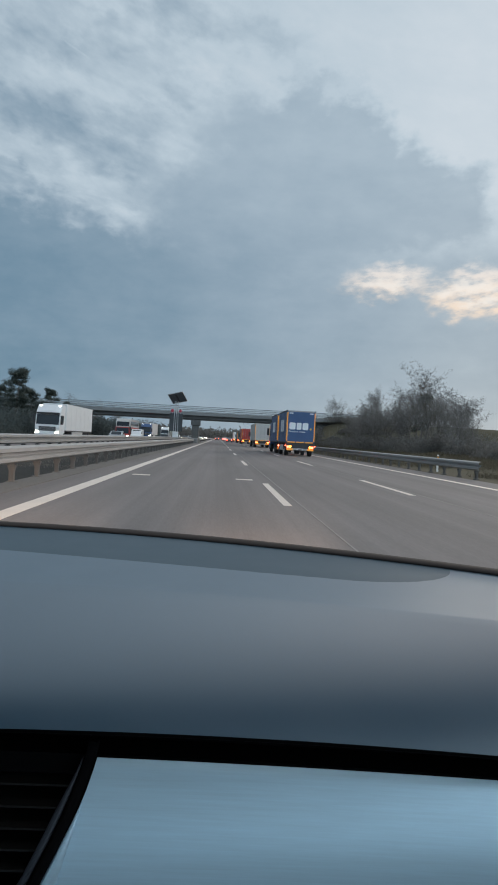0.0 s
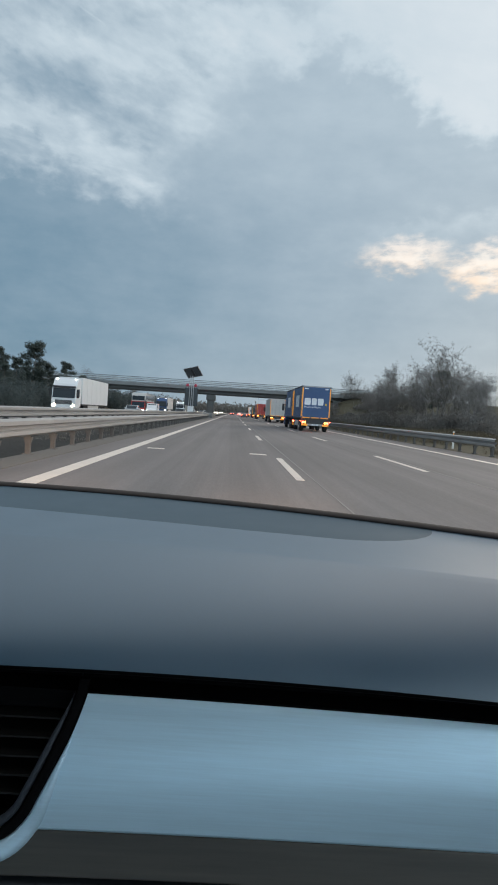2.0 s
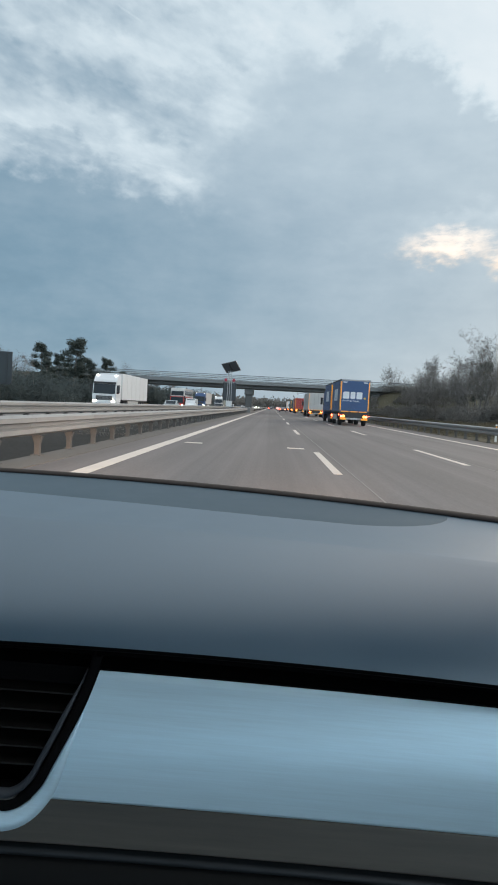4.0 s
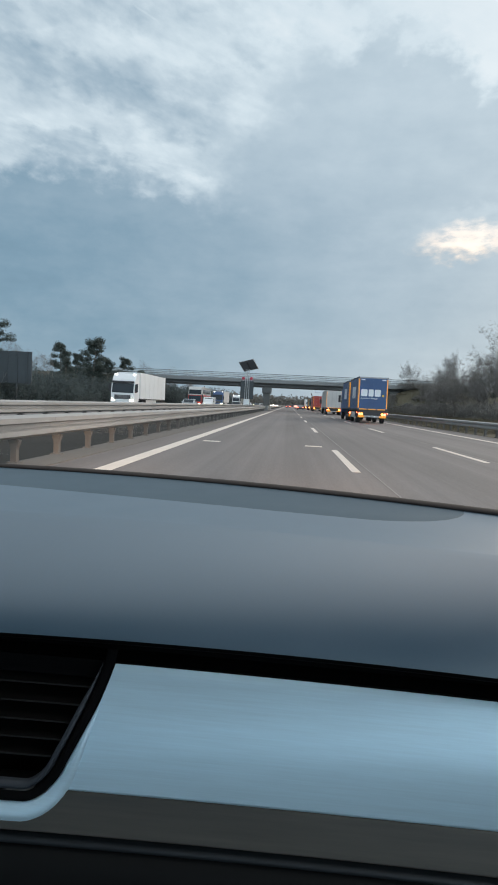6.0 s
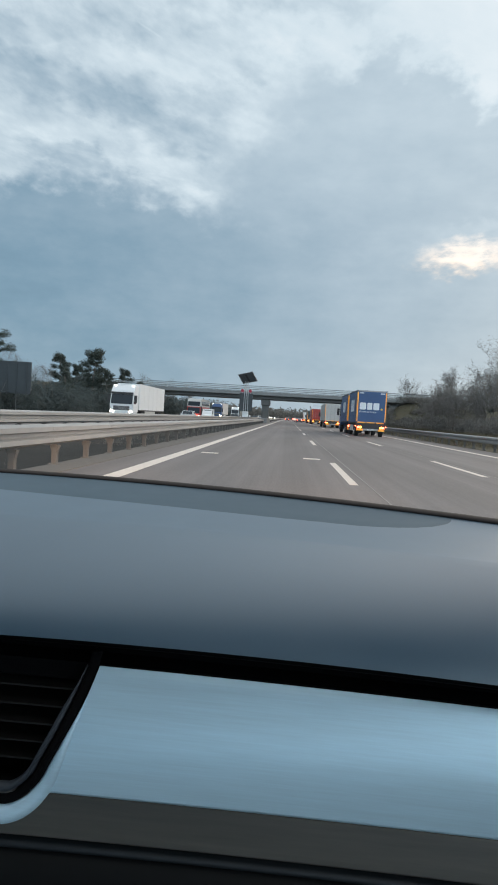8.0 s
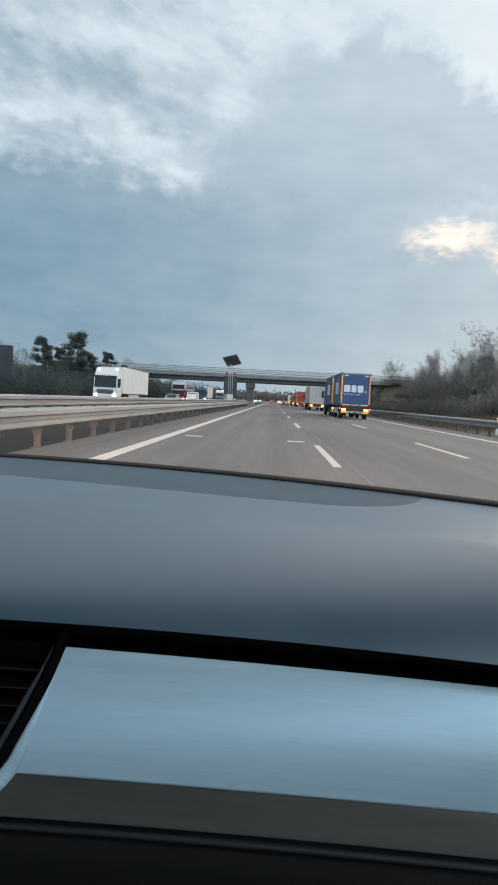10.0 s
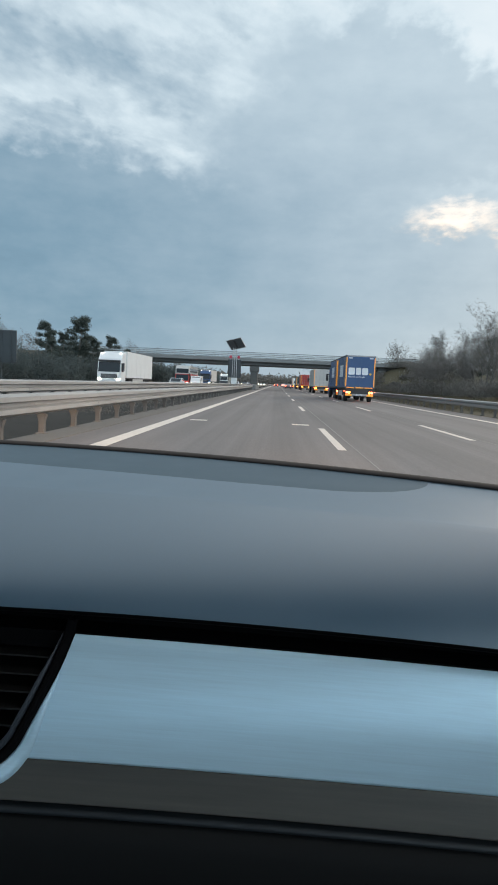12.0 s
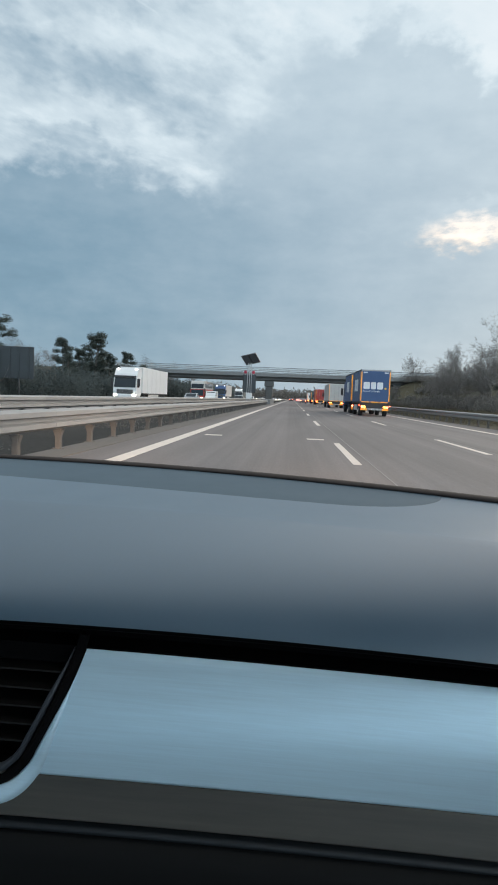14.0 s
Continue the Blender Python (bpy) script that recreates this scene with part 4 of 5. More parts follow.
def blue_road_train(x, y):
    """Rigid lorry with a trailer; y is its rear end. Seen from behind."""
    t = thing("lorry_with_trailer", "blue lorry and trailer with orange reflector tape and lit tail lamps", "lorry", pose(x, y, 0))
    rear = cargo_box(t, 0.0, 7.3, 1.18, 3.98, BLUE)
    part("rear_door", Shape().box(-1.16, -0.01, -0.016, 0.0, 1.3, 3.88, 0.006), BLUE, rear)
    part("rear_door", Shape().box(0.01, 1.16, -0.016, 0.0, 1.3, 3.88, 0.006), BLUE, rear)
    part("door_lintel", Shape().box(-1.2, 1.2, -0.02, 0.0, 3.86, 3.97, 0.006), STEELRIM, rear)
    tape_frame(rear, -0.002, 1.16, 3.95)
    # white and yellow marks
    emb = [(-1.02, 0.54, 2.32, 2.92), (-0.38, 0.42, 2.32, 2.92), (0.14, 0.50, 2.32, 2.92)]
    bars(rear, "rear", -0.018, emb, MARK_WHITE)
    lettering(rear, "Parcels to People", -1.03, -0.024, 2.08, 0.205, MARK_WHITE)
    part("maker_plate", Shape().box(-1.05, -0.72, -0.03, -0.02, 3.70, 3.78, 0.003), MARK_WHITE, rear)
    part("maker_plate", Shape().box(0.72, 1.05, -0.03, -0.02, 3.70, 3.78, 0.003), MARK_WHITE, rear)
    part("mark", Shape().lathe((0.86, -0.02, 2.40), 1, [(0.085, 0.0), (0.085, -0.01)], 16), MARK_YELLOW, rear)
    side = [(2.2, 0.75, 2.15, 3.2), (3.15, 0.70, 2.15, 3.2), (4.05, 0.80, 2.15, 3.2)]
    bars(rear, "side", -1.256, side, MARK_WHITE)
    for yy in (0.12, 7.2):
        part("reflector_tape", Shape().box(-1.27, -1.258, yy - 0.05, yy + 0.05, 1.3, 3.8), TAPE, rear)
    part("underrun_bar", Shape().box(-1.15, 1.15, -0.05, 0.08, 0.52, 0.68, 0.02), STEELRIM, t, "pale underrun bar")
    part("tail_plate", Shape().box(-1.2, 1.2, 0.02, 0.1, 0.68, 1.12, 0.01), CHASSIS, t)
    part("plate", Shape().box(-0.26, 0.26, -0.06, -0.045, 0.55, 0.66, 0.003), MARK_WHITE, t)
    part("plate_bar", Shape().box(-0.2, 0.2, -0.066, -0.06, 0.58, 0.63, 0.001), POSTBLACK, t)
    rear_lamps(t, -0.0, 0.95, 0.80)
    for s in (-1, 1):
        part("warning_plate", Shape().box(s * 0.92 - 0.28, s * 0.92 + 0.28, -0.06, -0.045, 0.50, 0.66, 0.004), TAPE, t)
        part("side_lamp", Shape().box(s * 1.3 - 0.03, s * 1.3 + 0.03, -0.02, 0.05, 0.86, 0.94, 0.01), REDLAMP, t)
    part("chassis_beam", Shape().box(-0.45, 0.45, 0.1, 7.6, 0.75, 1.12, 0.02), CHASSIS, t)
    part("side_guard", Shape().box(-1.24, -1.2, 2.4, 5.4, 0.45, 0.95, 0.01), GREYBOX, t)
    axle(t, [1.3, 6.1])
    front = cargo_box(t, 8.6, 15.9, 1.18, 3.98, BLUE)
    tape_frame(front, 8.598, 1.16, 3.95)
    bars(front, "side", -1.256, [(a + 8.8, b, c, d) for a, b, c, d in side], MARK_WHITE)
    part("reflector_tape", Shape().box(-1.27, -1.258, 8.68, 8.78, 1.3, 3.8), TAPE, front)
    rear_lamps(t, 8.6, 0.95, 0.80)
    for s in (-1, 1):
        part("warning_plate", Shape().box(s * 0.92 - 0.28, s * 0.92 + 0.28, 8.54, 8.555, 0.42, 0.62, 0.004), TAPE, t)
    part("chassis_beam", Shape().box(-0.45, 0.45, 8.6, 17.9, 0.75, 1.12, 0.02), CHASSIS, t)
    part("drawbar", Shape().box(-0.12, 0.12, 7.3, 8.8, 0.7, 0.85, 0.02), CHASSIS, t)
    axle(t, [9.6, 11.0])
    cab(t, 18.3, BLUE, 1, False)
    return t


def articulated(x, y, box_mat, cab_mat, oncoming, label, top=3.95, group=""):
    """Tractor and semi-trailer; y is the end that looks at the viewer."""
    t = thing("articulated_lorry", label, "lorry", pose(x, y, 0), group)
    if oncoming:
        cab(t, 0.0, cab_mat, -1, top > 3.5)
        b = cargo_box(t, 2.7, 16.2, 1.12, top, box_mat, roof=box_mat)
        part("headboard", Shape().box(-1.2, 1.2, 2.66, 2.7, 1.2, top - 0.05, 0.005), box_mat, b)
        part("side_skirt", Shape().box(1.18, 1.22, 5.6, 11.0, 0.45, 1.05, 0.01), GREYBOX, t)
        axle(t, [4.1, 12.0, 13.3, 14.6])
        part("chassis_beam", Shape().box(-0.45, 0.45, 0.8, 16.0, 0.75, 1.08, 0.02), CHASSIS, t)
    else:
        b = cargo_box(t, 0.0, 13.5, 1.12, top, box_mat, roof=box_mat)
        for x0, x1 in ((-1.16, -0.01), (0.01, 1.16)):
            door = part("rear_door", Shape().box(x0, x1, -0.02, 0.0, 1.25, top - 0.12, 0.008), box_mat, b)
            for xx in (x0 + 0.3, x1 - 0.3):
                part("locking_bar", Shape().box(xx - 0.015, xx + 0.015, -0.045, -0.02, 1.2, top - 0.1, 0.004), STEELRIM, door)
        tape_frame(b, -0.002, 1.10, top)
        part("underrun_bar", Shape().box(-1.15, 1.15, -0.05, 0.08, 0.5, 0.66, 0.02), STEELRIM, t)
        part("tail_plate", Shape().box(-1.2, 1.2, 0.02, 0.1, 0.66, 1.08, 0.01), CHASSIS, t)
        rear_lamps(t, 0.0, 0.92, 0.85)
        for s in (-1, 1):
            part("warning_plate", Shape().box(s * 0.8 - 0.32, s * 0.8 + 0.32, -0.065, -0.05, 0.52, 0.70, 0.004), TAPE, t)
        part("chassis_beam", Shape().box(-0.45, 0.45, 0.1, 15.5, 0.75, 1.08, 0.02), CHASSIS, t)
        axle(t, [1.6, 2.9, 4.2, 12.6])
        cab(t, 16.2, cab_mat, 1, top > 3.5)
    return t


def car(x, y, paint, oncoming, label, van=False, group=""):
    t = thing("van" if van else "passenger_car", label, "van" if van else "car", pose(x, y, 0, 0, 0, 0 if oncoming else 180), group)
    if van:
        side = [(0.0, 0.35), (0.0, 0.85), (0.9, 1.12), (1.55, 1.95), (1.9, 2.05), (4.8, 2.05), (4.95, 0.9), (4.95, 0.35)]
        glass = [(0.98, 1.16), (1.54, 1.88), (1.60, 1.86), (1.05, 1.14)]
    else:
        side = [(0.02, 0.3), (0.0, 0.62), (0.15, 0.75), (1.15, 0.92), (1.85, 1.40), (2.3, 1.47), (3.2, 1.44), (3.95, 1.05), (4.35, 0.98), (4.45, 0.6), (4.4, 0.3)]
        glass = [(1.18, 0.95), (1.83, 1.39), (1.88, 1.36), (1.24, 0.94)]
    body = Shape()
    n = len(side)
    verts = [(x1 * (0.90 if h > 1.0 and not van else 1.0), a, h) for x1 in (-0.9, 0.9) for a, h in side]
    body.add(verts, [(i, (i + 1) % n, n + (i + 1) % n, n + i) for i in range(n)] + [tuple(range(n))[::-1], tuple(range(n, 2 * n))])
    b = part("body", body, paint, t)
    part("windscreen", Shape().prism([(a - 0.03, h + 0.02) for a, h in glass], 0, -0.72, 0.72), GLASS_DARK, b)
    for s in (-1, 1):
        if van:
            part("side_window", Shape().prism([(1.3, 1.2), (1.75, 1.8), (2.4, 1.8), (2.4, 1.2)], 0, s * 0.905 - 0.01, s * 0.905 + 0.01), GLASS_DARK, b)
        else:
            part("side_window", Shape().prism([(1.5, 1.0), (1.95, 1.34), (3.1, 1.34), (3.6, 1.02)], 0, s * 0.83 - 0.02, s * 0.83 + 0.02), GLASS_DARK, b)
        part("headlamp", Shape().box(s * 0.66 - 0.15, s * 0.66 + 0.15, -0.03, 0.06, 0.58, 0.72, 0.015), HEADLAMP, b, "lit headlamp")
        e = 4.95 if van else 4.42
        part("tail_lamp", Shape().box(s * 0.68 - 0.14, s * 0.68 + 0.14, e - 0.03, e + 0.05, 0.75, 0.92, 0.015), REDLAMP, b, "lit red tail lamp")
        part("door_mirror", Shape().box(s * 0.98 - 0.08, s * 0.98 + 0.08, 1.35, 1.5, 0.95, 1.1, 0.02), paint, b)
    part("bumper", Shape().box(-0.86, 0.86, -0.05, 0.1, 0.28, 0.52, 0.03), CHASSIS, b)
    axle_y = (0.85, 3.5) if not van else (0.95, 4.0)
    for y1 in axle_y:
        for s in (-1, 1):
            wheel(s * 0.80, y1, CAR_WHEEL, t, s)
    return t


def coach(x, y):
    """Double-deck coach coming towards the viewer; y is its front."""
    t = thing("double_deck_coach", "red double-deck coach with grey upper deck and headlamps lit", "coach", pose(x, y, 0))
    low = part("lower_body", Shape().prism([(0.05, 0.35), (0.0, 1.0), (0.12, 2.35), (13.4, 2.35), (13.5, 0.35)], 0, -1.26, 1.26), REDBOX, t, "red lower body")
    up = part("upper_deck", Shape().prism([(0.12, 2.354), (0.38, 3.35), (0.75, 3.75), (1.2, 3.85), (13.2, 3.85), (13.4, 3.6), (13.4, 2.354)], 0, -1.24, 1.24), GREYBOX, t, "grey upper deck")
    part("windscreen", Shape().prism([(-0.02, 1.15), (0.09, 2.2), (0.14, 2.2), (0.03, 1.15)], 0, -1.12, 1.12), GLASS_DARK, low)
    part("windscreen", Shape().prism([(0.12, 2.5), (0.34, 3.3), (0.42, 3.3), (0.2, 2.5)], 0, -1.12, 1.12), GLASS_DARK, up)
    for s in (-1, 1):
        for a in range(5):
            part("side_window", Shape().box(s * 1.262 - 0.01, s * 1.262 + 0.01, 1.2 + a * 1.7, 2.8 + a * 1.7, 1.25, 2.1, 0.005), GLASS_DARK, low)
            part("side_window", Shape().box(s * 1.242 - 0.01, s * 1.242 + 0.01, 1.3 + a * 2.3, 3.5 + a * 2.3, 2.65, 3.4, 0.005), GLASS_DARK, up)
        part("headlamp", Shape().box(s * 0.92 - 0.16, s * 0.92 + 0.16, -0.05, 0.04, 0.62, 0.80, 0.015), HEADLAMP, low, "lit headlamp")
        part("mirror", Shape().box(s * 1.45 - 0.1, s * 1.45 + 0.1, -0.35, -0.2, 1.9, 2.45, 0.03), CHASSIS, low)
        part("mirror_arm", Shape().tube((s * 1.45, -0.27, 2.4), (s * 1.15, 0.08, 2.5), 0.03, 0.03, 6), CHASSIS, low)
    part("bumper", Shape().box(-1.24, 1.24, -0.06, 0.15, 0.30, 0.58, 0.04), CHASSIS, low)
    part("pale_stripe", Shape().box(-1.27, 1.27, 0.3, 13.0, 2.36, 2.42, 0.005), WHITE, low)
    axle(t, [2.6, 9.6, 11.0])
    return t


blue_road_train(7.1, 55.0)
articulated(7.2, 104.0, GREYBOX, WHITE, False, "pale grey box lorry with lit amber and red tail lamps")
articulated(7.2, 162.0, REDBOX, WHITE, False, "dark red lorry far ahead with lit tail lamps", 3.9)
articulated(7.2, 200.0, DARKBOX, BLUE, False, "dark lorry far ahead with lit tail lamps", 3.8)
articulated(7.2, 250.0, WHITE, REDBOX, False, "white lorry far ahead with lit tail lamps", 3.9)
car(3.2, 190.0, CARPAINT, False, "dark car far ahead with red tail lamps lit")
car(3.2, 240.0, SILVER, False, "silver car far ahead with red tail lamps lit")
articulated(-17.4, 65.0, WHITE, WHITE, True, "white oncoming lorry with a tall cab and plain white box")
coach(-17.5, 116.0)
articulated(-17.4, 152.0, GREYBOX, BLUE, True, "blue-cabbed oncoming lorry with headlamps lit", 3.9)
articulated(-17.4, 205.0, DARKBOX, WHITE, True, "white-cabbed oncoming lorry with a dark box", 3.8)
car(-15.0, 92.0, SILVER, True, "silver oncoming car with headlamps lit")
car(-11.6, 135.0, CARPAINT, True, "dark oncoming car with bright headlamps")
car(-11.6, 175.0, WHITE, True, "white oncoming car with bright headlamps")
car(-15.0, 225.0, SILVER, True, "silver oncoming car with bright headlamps")
car(-11.6, 260.0, WHITE, True, "pale oncoming car far off with headlamps lit")
car(-15.0, 115.0, WHITE, True, "white oncoming van with headlamps lit", van=True)
for x, y, paint in ((-15.2, 290, CARPAINT), (-11.5, 305, SILVER), (-15.0, 330, WHITE), (-11.7, 350, CARPAINT), (-15.1, 385, SILVER), (-11.5, 410, WHITE), (-18.6, 340, CARPAINT),
                   (-11.6, 440, SILVER), (-15.0, 462, WHITE), (-11.4, 490, CARPAINT), (-15.2, 515, SILVER), (-11.6, 545, WHITE), (-11.5, 590, CARPAINT), (-15.1, 610, SILVER)):
    car(x, y, paint, True, "far oncoming car seen by its headlamps", group="far oncoming cars")
for x, y, paint in ((3.3, 285, WHITE), (-0.6, 300, CARPAINT), (3.2, 320, SILVER), (-0.7, 350, CARPAINT), (3.3, 370, WHITE), (7.2, 340, CARPAINT)):
    car(x, y, paint, False, "far car ahead seen by its red tail lamps", group="far cars ahead")


# ---- inside of the car from which the view is taken ----
EYE = 1.22


def arc(q, x):
    """A line across the dashboard: (ahead at x = 0, slope, curve, height against the eye)."""
    return Vector((x, q[0] + q[1] * x + q[2] * x * x, EYE + q[3]))


GLASS_FOOT = (0.918, -0.356, -0.386, -0.121)
PAD_EDGE = (0.599, -0.063, -0.162, -0.240)
TRIM_TOP = (0.600, -0.057, -0.081, -0.266)
TRIM_FOOT = (0.566, -0.015, -0.040, -0.375)
STRIP_FOOT = (0.556, -0.013, -0.060, -0.412)
XL, XR = -1.22, 0.58
CREASE = 0.62
VENT_X = -0.160


ROLL_FROM, ROLL_TO = radians(23), radians(66)


def car_interior():
    t = thing("passenger_car", "dark dashboard with brushed aluminium trim and a black air vent", "car")
    xs = [XL + (XR - XL) * i / 60 for i in range(61)]

    def pad_point(x, s, lift=0.0):
        a, b = arc(GLASS_FOOT, x), arc(PAD_EDGE, x)
        p = a.lerp(b, s)
        # nearly level as far as a soft crease, then rolling over towards the passenger
        fall = 0.1228 * min(s, CREASE) * 0.319
        if s > CREASE:
            u = (s - CREASE) / (1 - CREASE)
            rest = 0.119 - 0.1228 * CREASE * 0.319
            turn = math.asin(math.sin(ROLL_FROM) * (math.sin(ROLL_TO) / math.sin(ROLL_FROM)) ** u)
            fall += rest * (turn - ROLL_FROM) / (ROLL_TO - ROLL_FROM)
        p.z = a.z + (b.z - a.z) * fall / 0.119 + lift
        return p

    # sections from the windscreen to the crease, then at even steps of its turn
    cuts = [0, 0.05, 0.15, 0.3, 0.45, 0.54, 0.60]
    for i in range(25):
        turn = ROLL_FROM + (ROLL_TO - ROLL_FROM) * i / 24
        cuts.append(CREASE + (1 - CREASE) * math.log(math.sin(turn) / math.sin(ROLL_FROM)) / math.log(math.sin(ROLL_TO) / math.sin(ROLL_FROM)))
    rows = [[pad_point(x, s) for x in xs] for s in cuts]
    part("dashboard_pad", Shape().sheet(rows), PAD, t, "soft dark grey-blue dashboard pad", True)
    # under the pad's edge the shade is put in as near-black colour
    part("pad_underside", Shape().sheet([[pad_point(x, 1.0) + Vector((0, d, dz)) for x in xs] for d, dz in ((0.0, -0.0004), (0.004, -0.005), (0.014, -0.010), (0.05, -0.012))]), RECESS, t, "turned-under edge, near-black to stand for shade")
    # darker strip at the foot of the windscreen, with a rounded end
    end = 0.231
    inner = []
    for i in range(61):
        x = end - (end - XL) * (1 - i / 60) ** 2.5
        w = min(1.0, max(0.0, (end - x) / 0.14))
        inner.append((x, (0.375 - (0.4 * x * x if x < 0 else 0.15 * x)) * math.sqrt(1 - (1 - w) ** 2)))
    part("demister_strip", Shape().sheet([[pad_point(x, 0.003 + s * j / 6, 0.0004 if j < 6 else -0.0004) for x, s in inner] for j in range(7)]), PAD_INSET, t, "darker demister strip", True)
    seal = Shape()
    ring = [(0.0, -0.004), (-0.004, 0.0012), (-0.001, 0.0032), (0.012, 0.0042), (0.03, 0.003), (0.03, -0.02), (0.0, -0.02)]
    seal.sheet([[arc(GLASS_FOOT, x) + Vector((0, dy, dz)) for x in xs] for dy, dz in ring])
    part("windscreen_seal", seal, SEAL, t, "black rubber seal", True)
    # near-black sheet closes the gap above the trim and stands for its shade
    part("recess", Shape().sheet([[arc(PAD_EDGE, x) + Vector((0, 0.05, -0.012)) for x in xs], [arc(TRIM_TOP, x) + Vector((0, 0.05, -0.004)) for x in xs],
                                  [arc(TRIM_TOP, x) + Vector((0, 0.009, -0.0005)) for x in xs], [arc(TRIM_TOP, x) + Vector((0, 0.011, -0.02)) for x in xs]]), RECESS, t, "gap with its shade as near-black colour")

    # trim panel: begins at the vent and runs to the door
    def slant(f):
        """The trim's oblique end beside the vent, from its top to its foot."""
        return VENT_X - 0.016 * f - 0.029 * max(0.0, f) ** 1.5

    def face(x, f, out=0.0):
        p = arc(TRIM_TOP, x).lerp(arc(TRIM_FOOT, x), f)
        p.y -= 0.0075 * math.sin(math.pi * min(1.0, max(0.0, f))) + out
        if 0 <= f < 0.06:
            p.y += 0.003 * (1 - f / 0.06) ** 2
        return p

    cols = [j / 40 for j in range(41)]
    rows = []
    for f in [0, 0.015, 0.03, 0.045, 0.06, 0.09, 0.2, 0.35, 0.5, 0.65, 0.8, 0.92, 0.98, 1.0]:
        a = slant(f)
        rows.append([face(a + (XR - a) * c, f) for c in cols])
    rows.append([p + Vector((0, 0.03, 0)) for p in rows[-1]])
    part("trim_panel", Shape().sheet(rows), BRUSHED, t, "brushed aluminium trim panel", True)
    low = []
    for f in (0, 0.02, 0.05, 0.5, 0.95, 0.98, 1.0):
        a = VENT_X - 0.075 - 0.20 * f
        r = []
        for c in cols:
            x = a + (XR - a) * c
            p = arc(TRIM_FOOT, x).lerp(arc(STRIP_FOOT, x), f)
            p.y += 0.004 if f in (0, 1.0) else 0.0
            r.append(p)
        low.append(r)
    part("lower_trim_strip", Shape().sheet(low), WALNUT, t, "grey-brown lower trim strip", True)
    lower = []
    rim = [(0.012, -0.0045), (0.003, -0.0050), (-0.001, -0.0065), (-0.002, -0.0105), (0.001, -0.0125), (0.010, -0.013)]
    part("lid_edge", Shape().sheet([[arc(STRIP_FOOT, x) + Vector((0, dy, dz)) for x in xs] for dy, dz in rim]), EDGE, t, "dull bevelled lid edge", True)
    # the lid gap's shade, as a near-black sheet
    part("lid_gap", Shape().sheet([[arc(STRIP_FOOT, x) + Vector((0, 0.012, dz)) for x in xs] for dz in (0.006, -0.006)]), RECESS, t, "gap above the lid, its shade as near-black colour")
    for dy, dz in ((0.012, -0.0115), (0.002, -0.0128), (-0.004, -0.016), (-0.012, -0.03), (-0.016, -0.10), (0.03, -0.24), (0.12, -0.38)):
        lower.append([arc(STRIP_FOOT, x) + Vector((0, dy, dz)) for x in xs])
    part("glove_box", Shape().sheet(lower), LOWER, t, "black glove-box lid", True)

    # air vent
    # the back of the vent, near-black to carry the shade of its depth
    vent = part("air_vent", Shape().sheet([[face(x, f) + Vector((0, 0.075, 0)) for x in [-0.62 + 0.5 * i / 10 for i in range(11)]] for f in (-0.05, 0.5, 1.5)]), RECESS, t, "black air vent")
    path = []
    n = 48
    for i in range(n + 1):
        f = i / n
        if f < 0.6:
            g = -0.12 + 0.92 * f / 0.6
            path.append((slant(g), g))
        elif f < 0.85:
            a = (f - 0.6) / 0.25 * math.pi / 2
            path.append((slant(0.8) - 0.012 * math.sin(a) - 0.030 * (1 - math.cos(a)), 0.8 + 0.33 * math.sin(a)))
        else:
            path.append((slant(0.8) - 0.042 - (f - 0.85) / 0.15 * 0.42, 1.13))

    def sweep(near, far, out, mat, name, label, first=0, tail=-0.03, fade=False):
        """A moulding along the vent's edge between two distances from it, which may change along the way."""
        inner, outer = [], []
        for i, (x, f) in enumerate(path):
            xa, fa = path[max(0, i - 1)]
            xb, fb = path[min(n, i + 1)]
            tx, tf = xb - xa, -(fb - fa) * 0.11
            ln = math.hypot(tx, tf) or 1
            nx, nz = -abs(tf / ln), abs(tx / ln)
            for o, store in ((near(i / n), outer), (far(i / n), inner)):
                store.append((x + nx * o, f - nz * o / 0.11))
        rows = []
        for w, lift in ((0.0, -0.004), (0.15, out * 0.7), (0.5, out), (0.85, out * 0.7), (1.0, tail)):
            rows.append([face(a + (c - a) * w, b + (d - b) * w, lift * min(1.0, (0.5 + j) / 9) if fade and lift > 0 else lift)
                         for j, ((a, b), (c, d)) in enumerate(zip(outer[first:], inner[first:]))])
        part(name, Shape().sheet(rows), mat, vent, label, True)

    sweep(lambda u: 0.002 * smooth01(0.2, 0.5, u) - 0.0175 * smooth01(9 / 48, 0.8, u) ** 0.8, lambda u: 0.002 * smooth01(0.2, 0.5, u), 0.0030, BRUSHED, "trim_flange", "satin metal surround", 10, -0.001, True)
    sweep(lambda u: 0.001, lambda u: 0.012, 0.002, RECESS, "vent_bezel", "black bezel")
    sweep(lambda u: 0.0118, lambda u: 0.0118 + 0.0065 * smooth01(0.0, 0.4, u), 0.003, RIM, "vent_rim", "dark grey rim", 4, -0.006)
    for i in range(6):
        f = 0.10 + i * 0.145
        x1 = (slant(min(f, 0.8)) - 0.016) if f < 0.85 else slant(0.8) - 0.03
        sl = Shape()
        cs = [-0.62 + (x1 + 0.62) * j / 8 for j in range(9)]
        sl.sheet([[face(x, f + df) + Vector((0, dy, 0)) for x in cs] for df, dy in ((0.0, 0.06), (-0.006, 0.03), (-0.002, 0.019), (0.010, 0.0185), (0.014, 0.03), (0.014, 0.06))])
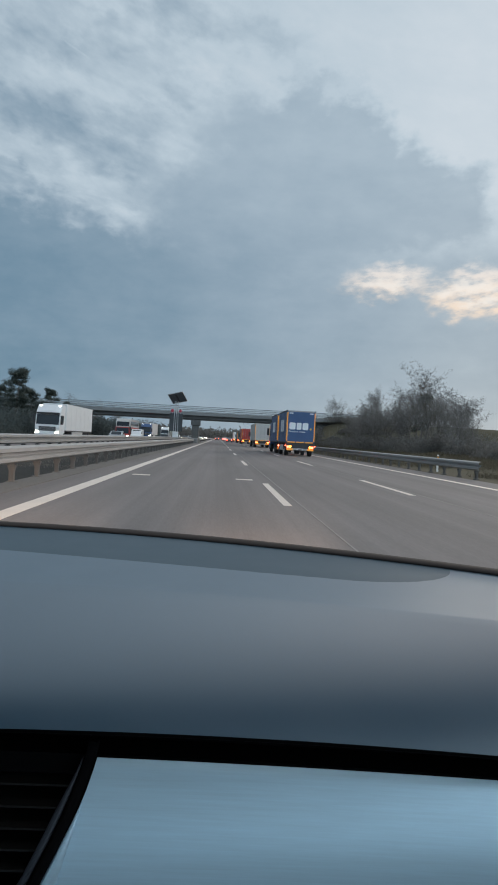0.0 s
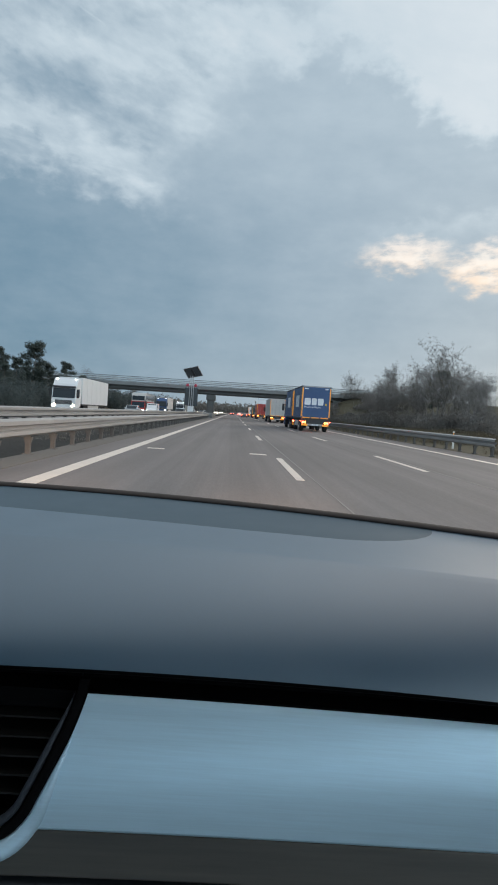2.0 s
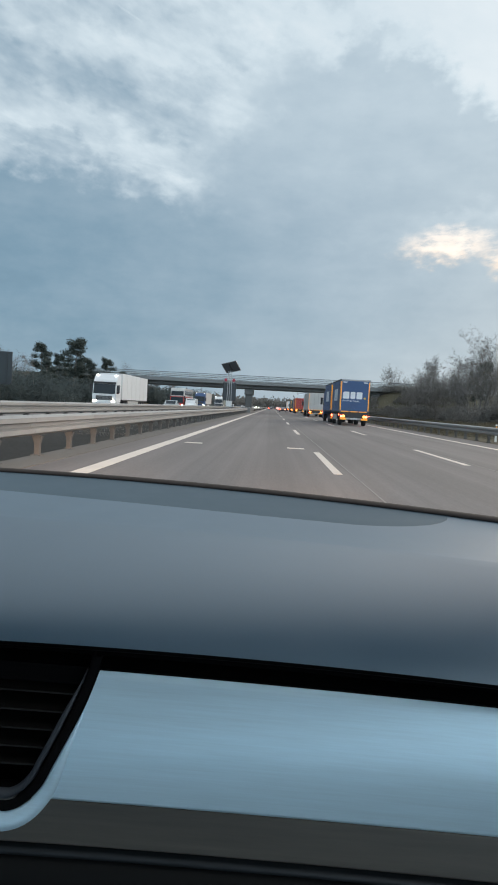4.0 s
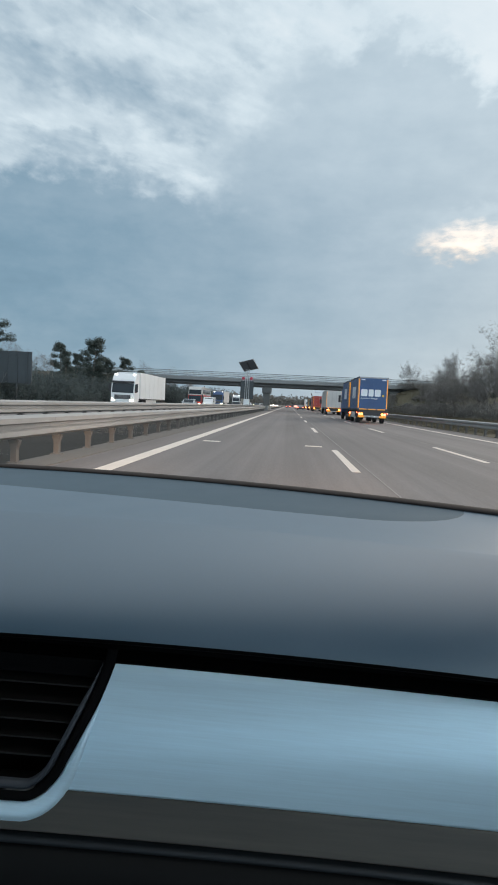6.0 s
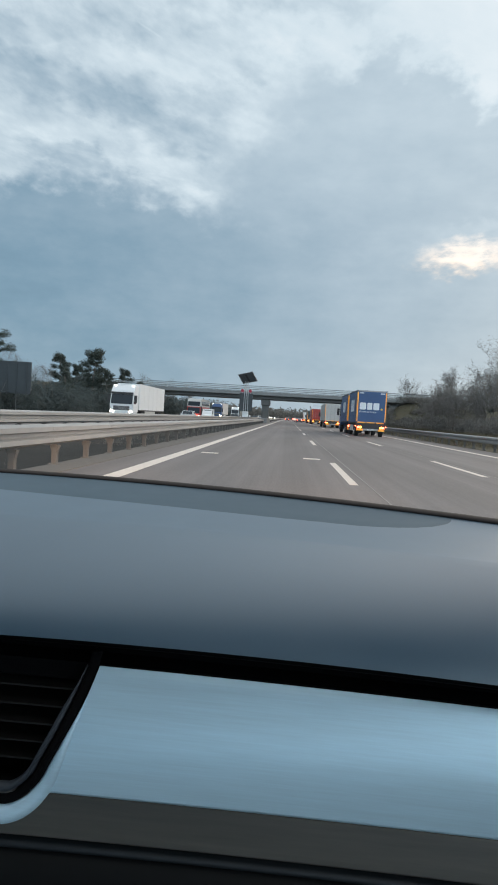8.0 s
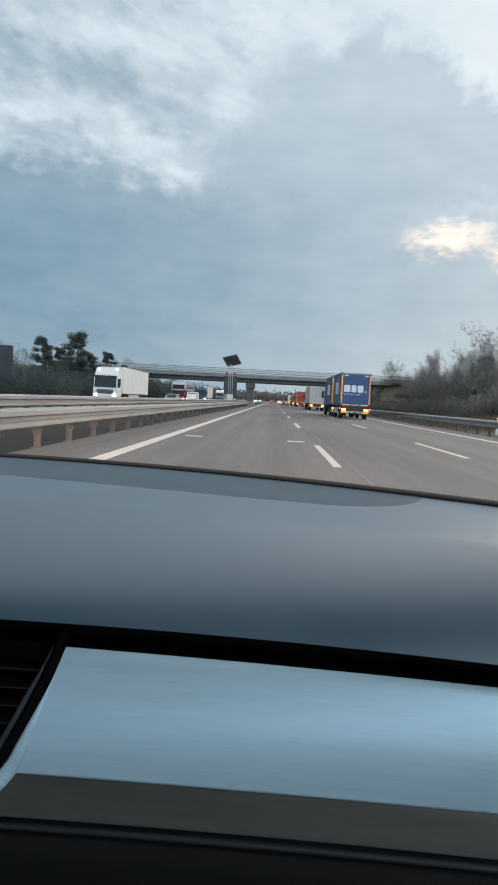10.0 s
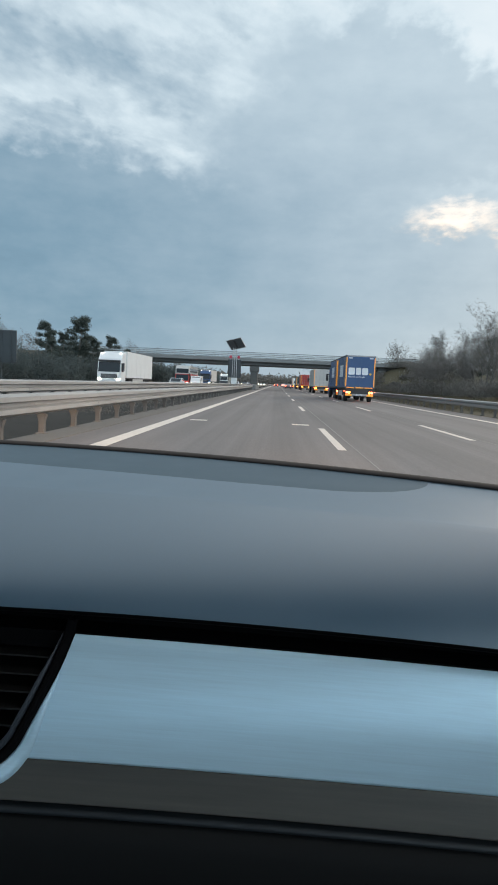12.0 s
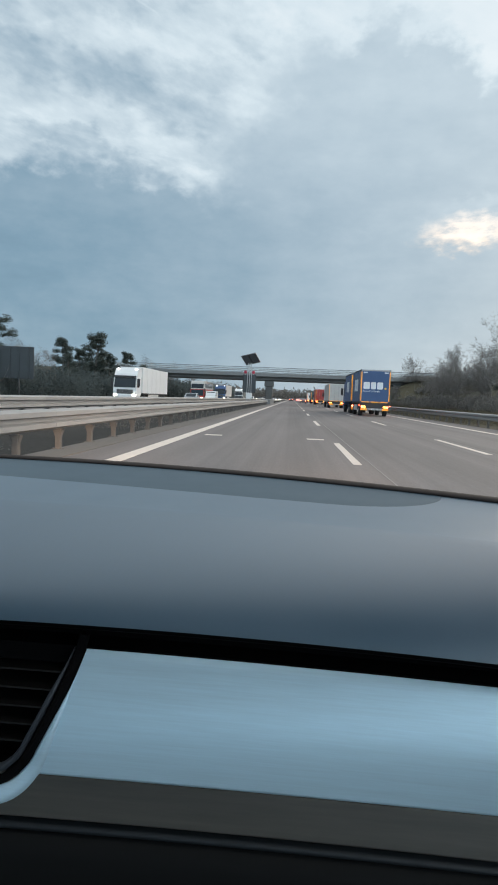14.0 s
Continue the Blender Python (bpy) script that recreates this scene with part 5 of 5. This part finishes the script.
        part("slat", sl, SLAT, vent)
    return t


def unseen_cabin(c):
    """The unseen body round the seats: its roof frame, doors and pillars are placed to shade the dashboard."""
    x0, x1 = -1.34, 0.78
    # roof out of view, its front edge set to shape the pad's reflections
    part("roof", Shape().prism([(0.35, 1.525), (0.29, 1.55), (-0.40, 1.59), (-1.40, 1.56), (-1.52, 1.52), (-1.52, 1.49), (-1.40, 1.52), (-0.40, 1.55), (0.29, 1.52)], 0, x0 + 0.1, x1 - 0.1), CABIN, c)
    part("floor_pan", Shape().box(x0, x1, -2.3, 1.5, 0.16, 0.24, 0.02), CABIN, c)
    for x in (x0, x1):
        s = -1 if x < 0 else 1
        part("roof_rail", Shape().box(x - s * 0.26, x - s * 0.08, -1.38, 0.26, 1.50, 1.57, 0.015), CABIN, c)
        part("door_panel", Shape().box(x - 0.04, x + 0.04, -2.2, 1.1, 0.24, 0.90, 0.02), CABIN, c)
        part("door_pillar", Shape().tube((x, -0.45, 0.88), (x - s * 0.09, -0.55, 1.54), 0.05, 0.04, 8), CABIN, c)
        part("rear_pillar", Shape().tube((x, -2.0, 0.88), (x - s * 0.09, -1.45, 1.52), 0.08, 0.06, 8), CABIN, c)
        part("front_pillar", Shape().tube((x + s * 0.02, 0.95, 0.89), (x - s * 0.07, 0.33, 1.52), 0.045, 0.035, 8), CABIN, c)
        for y in (1.35, -1.45):
            wheel(x, y, CAR_WHEEL, c, s)
    part("tailgate", Shape().box(x0, x1, -2.3, -2.2, 0.24, 0.90, 0.02), CABIN, c)
    part("bulkhead", Shape().box(x0 + 0.04, x1 - 0.04, 1.10, 1.16, 0.24, 0.90, 0.01), CABIN, c)
    for x in (-0.98, 0.34):
        part("headlamp", Shape().box(x - 0.17, x + 0.17, 2.04, 2.10, 0.54, 0.70, 0.02), HEADLAMP, c, "lit headlamp")
    part("bonnet", Shape().prism([(1.05, 0.90), (1.9, 0.84), (2.05, 0.70), (2.08, 0.30), (1.16, 0.28), (1.16, 0.86)], 0, x0, x1), CARPAINT, c, "dark painted bonnet")


unseen_cabin(car_interior())
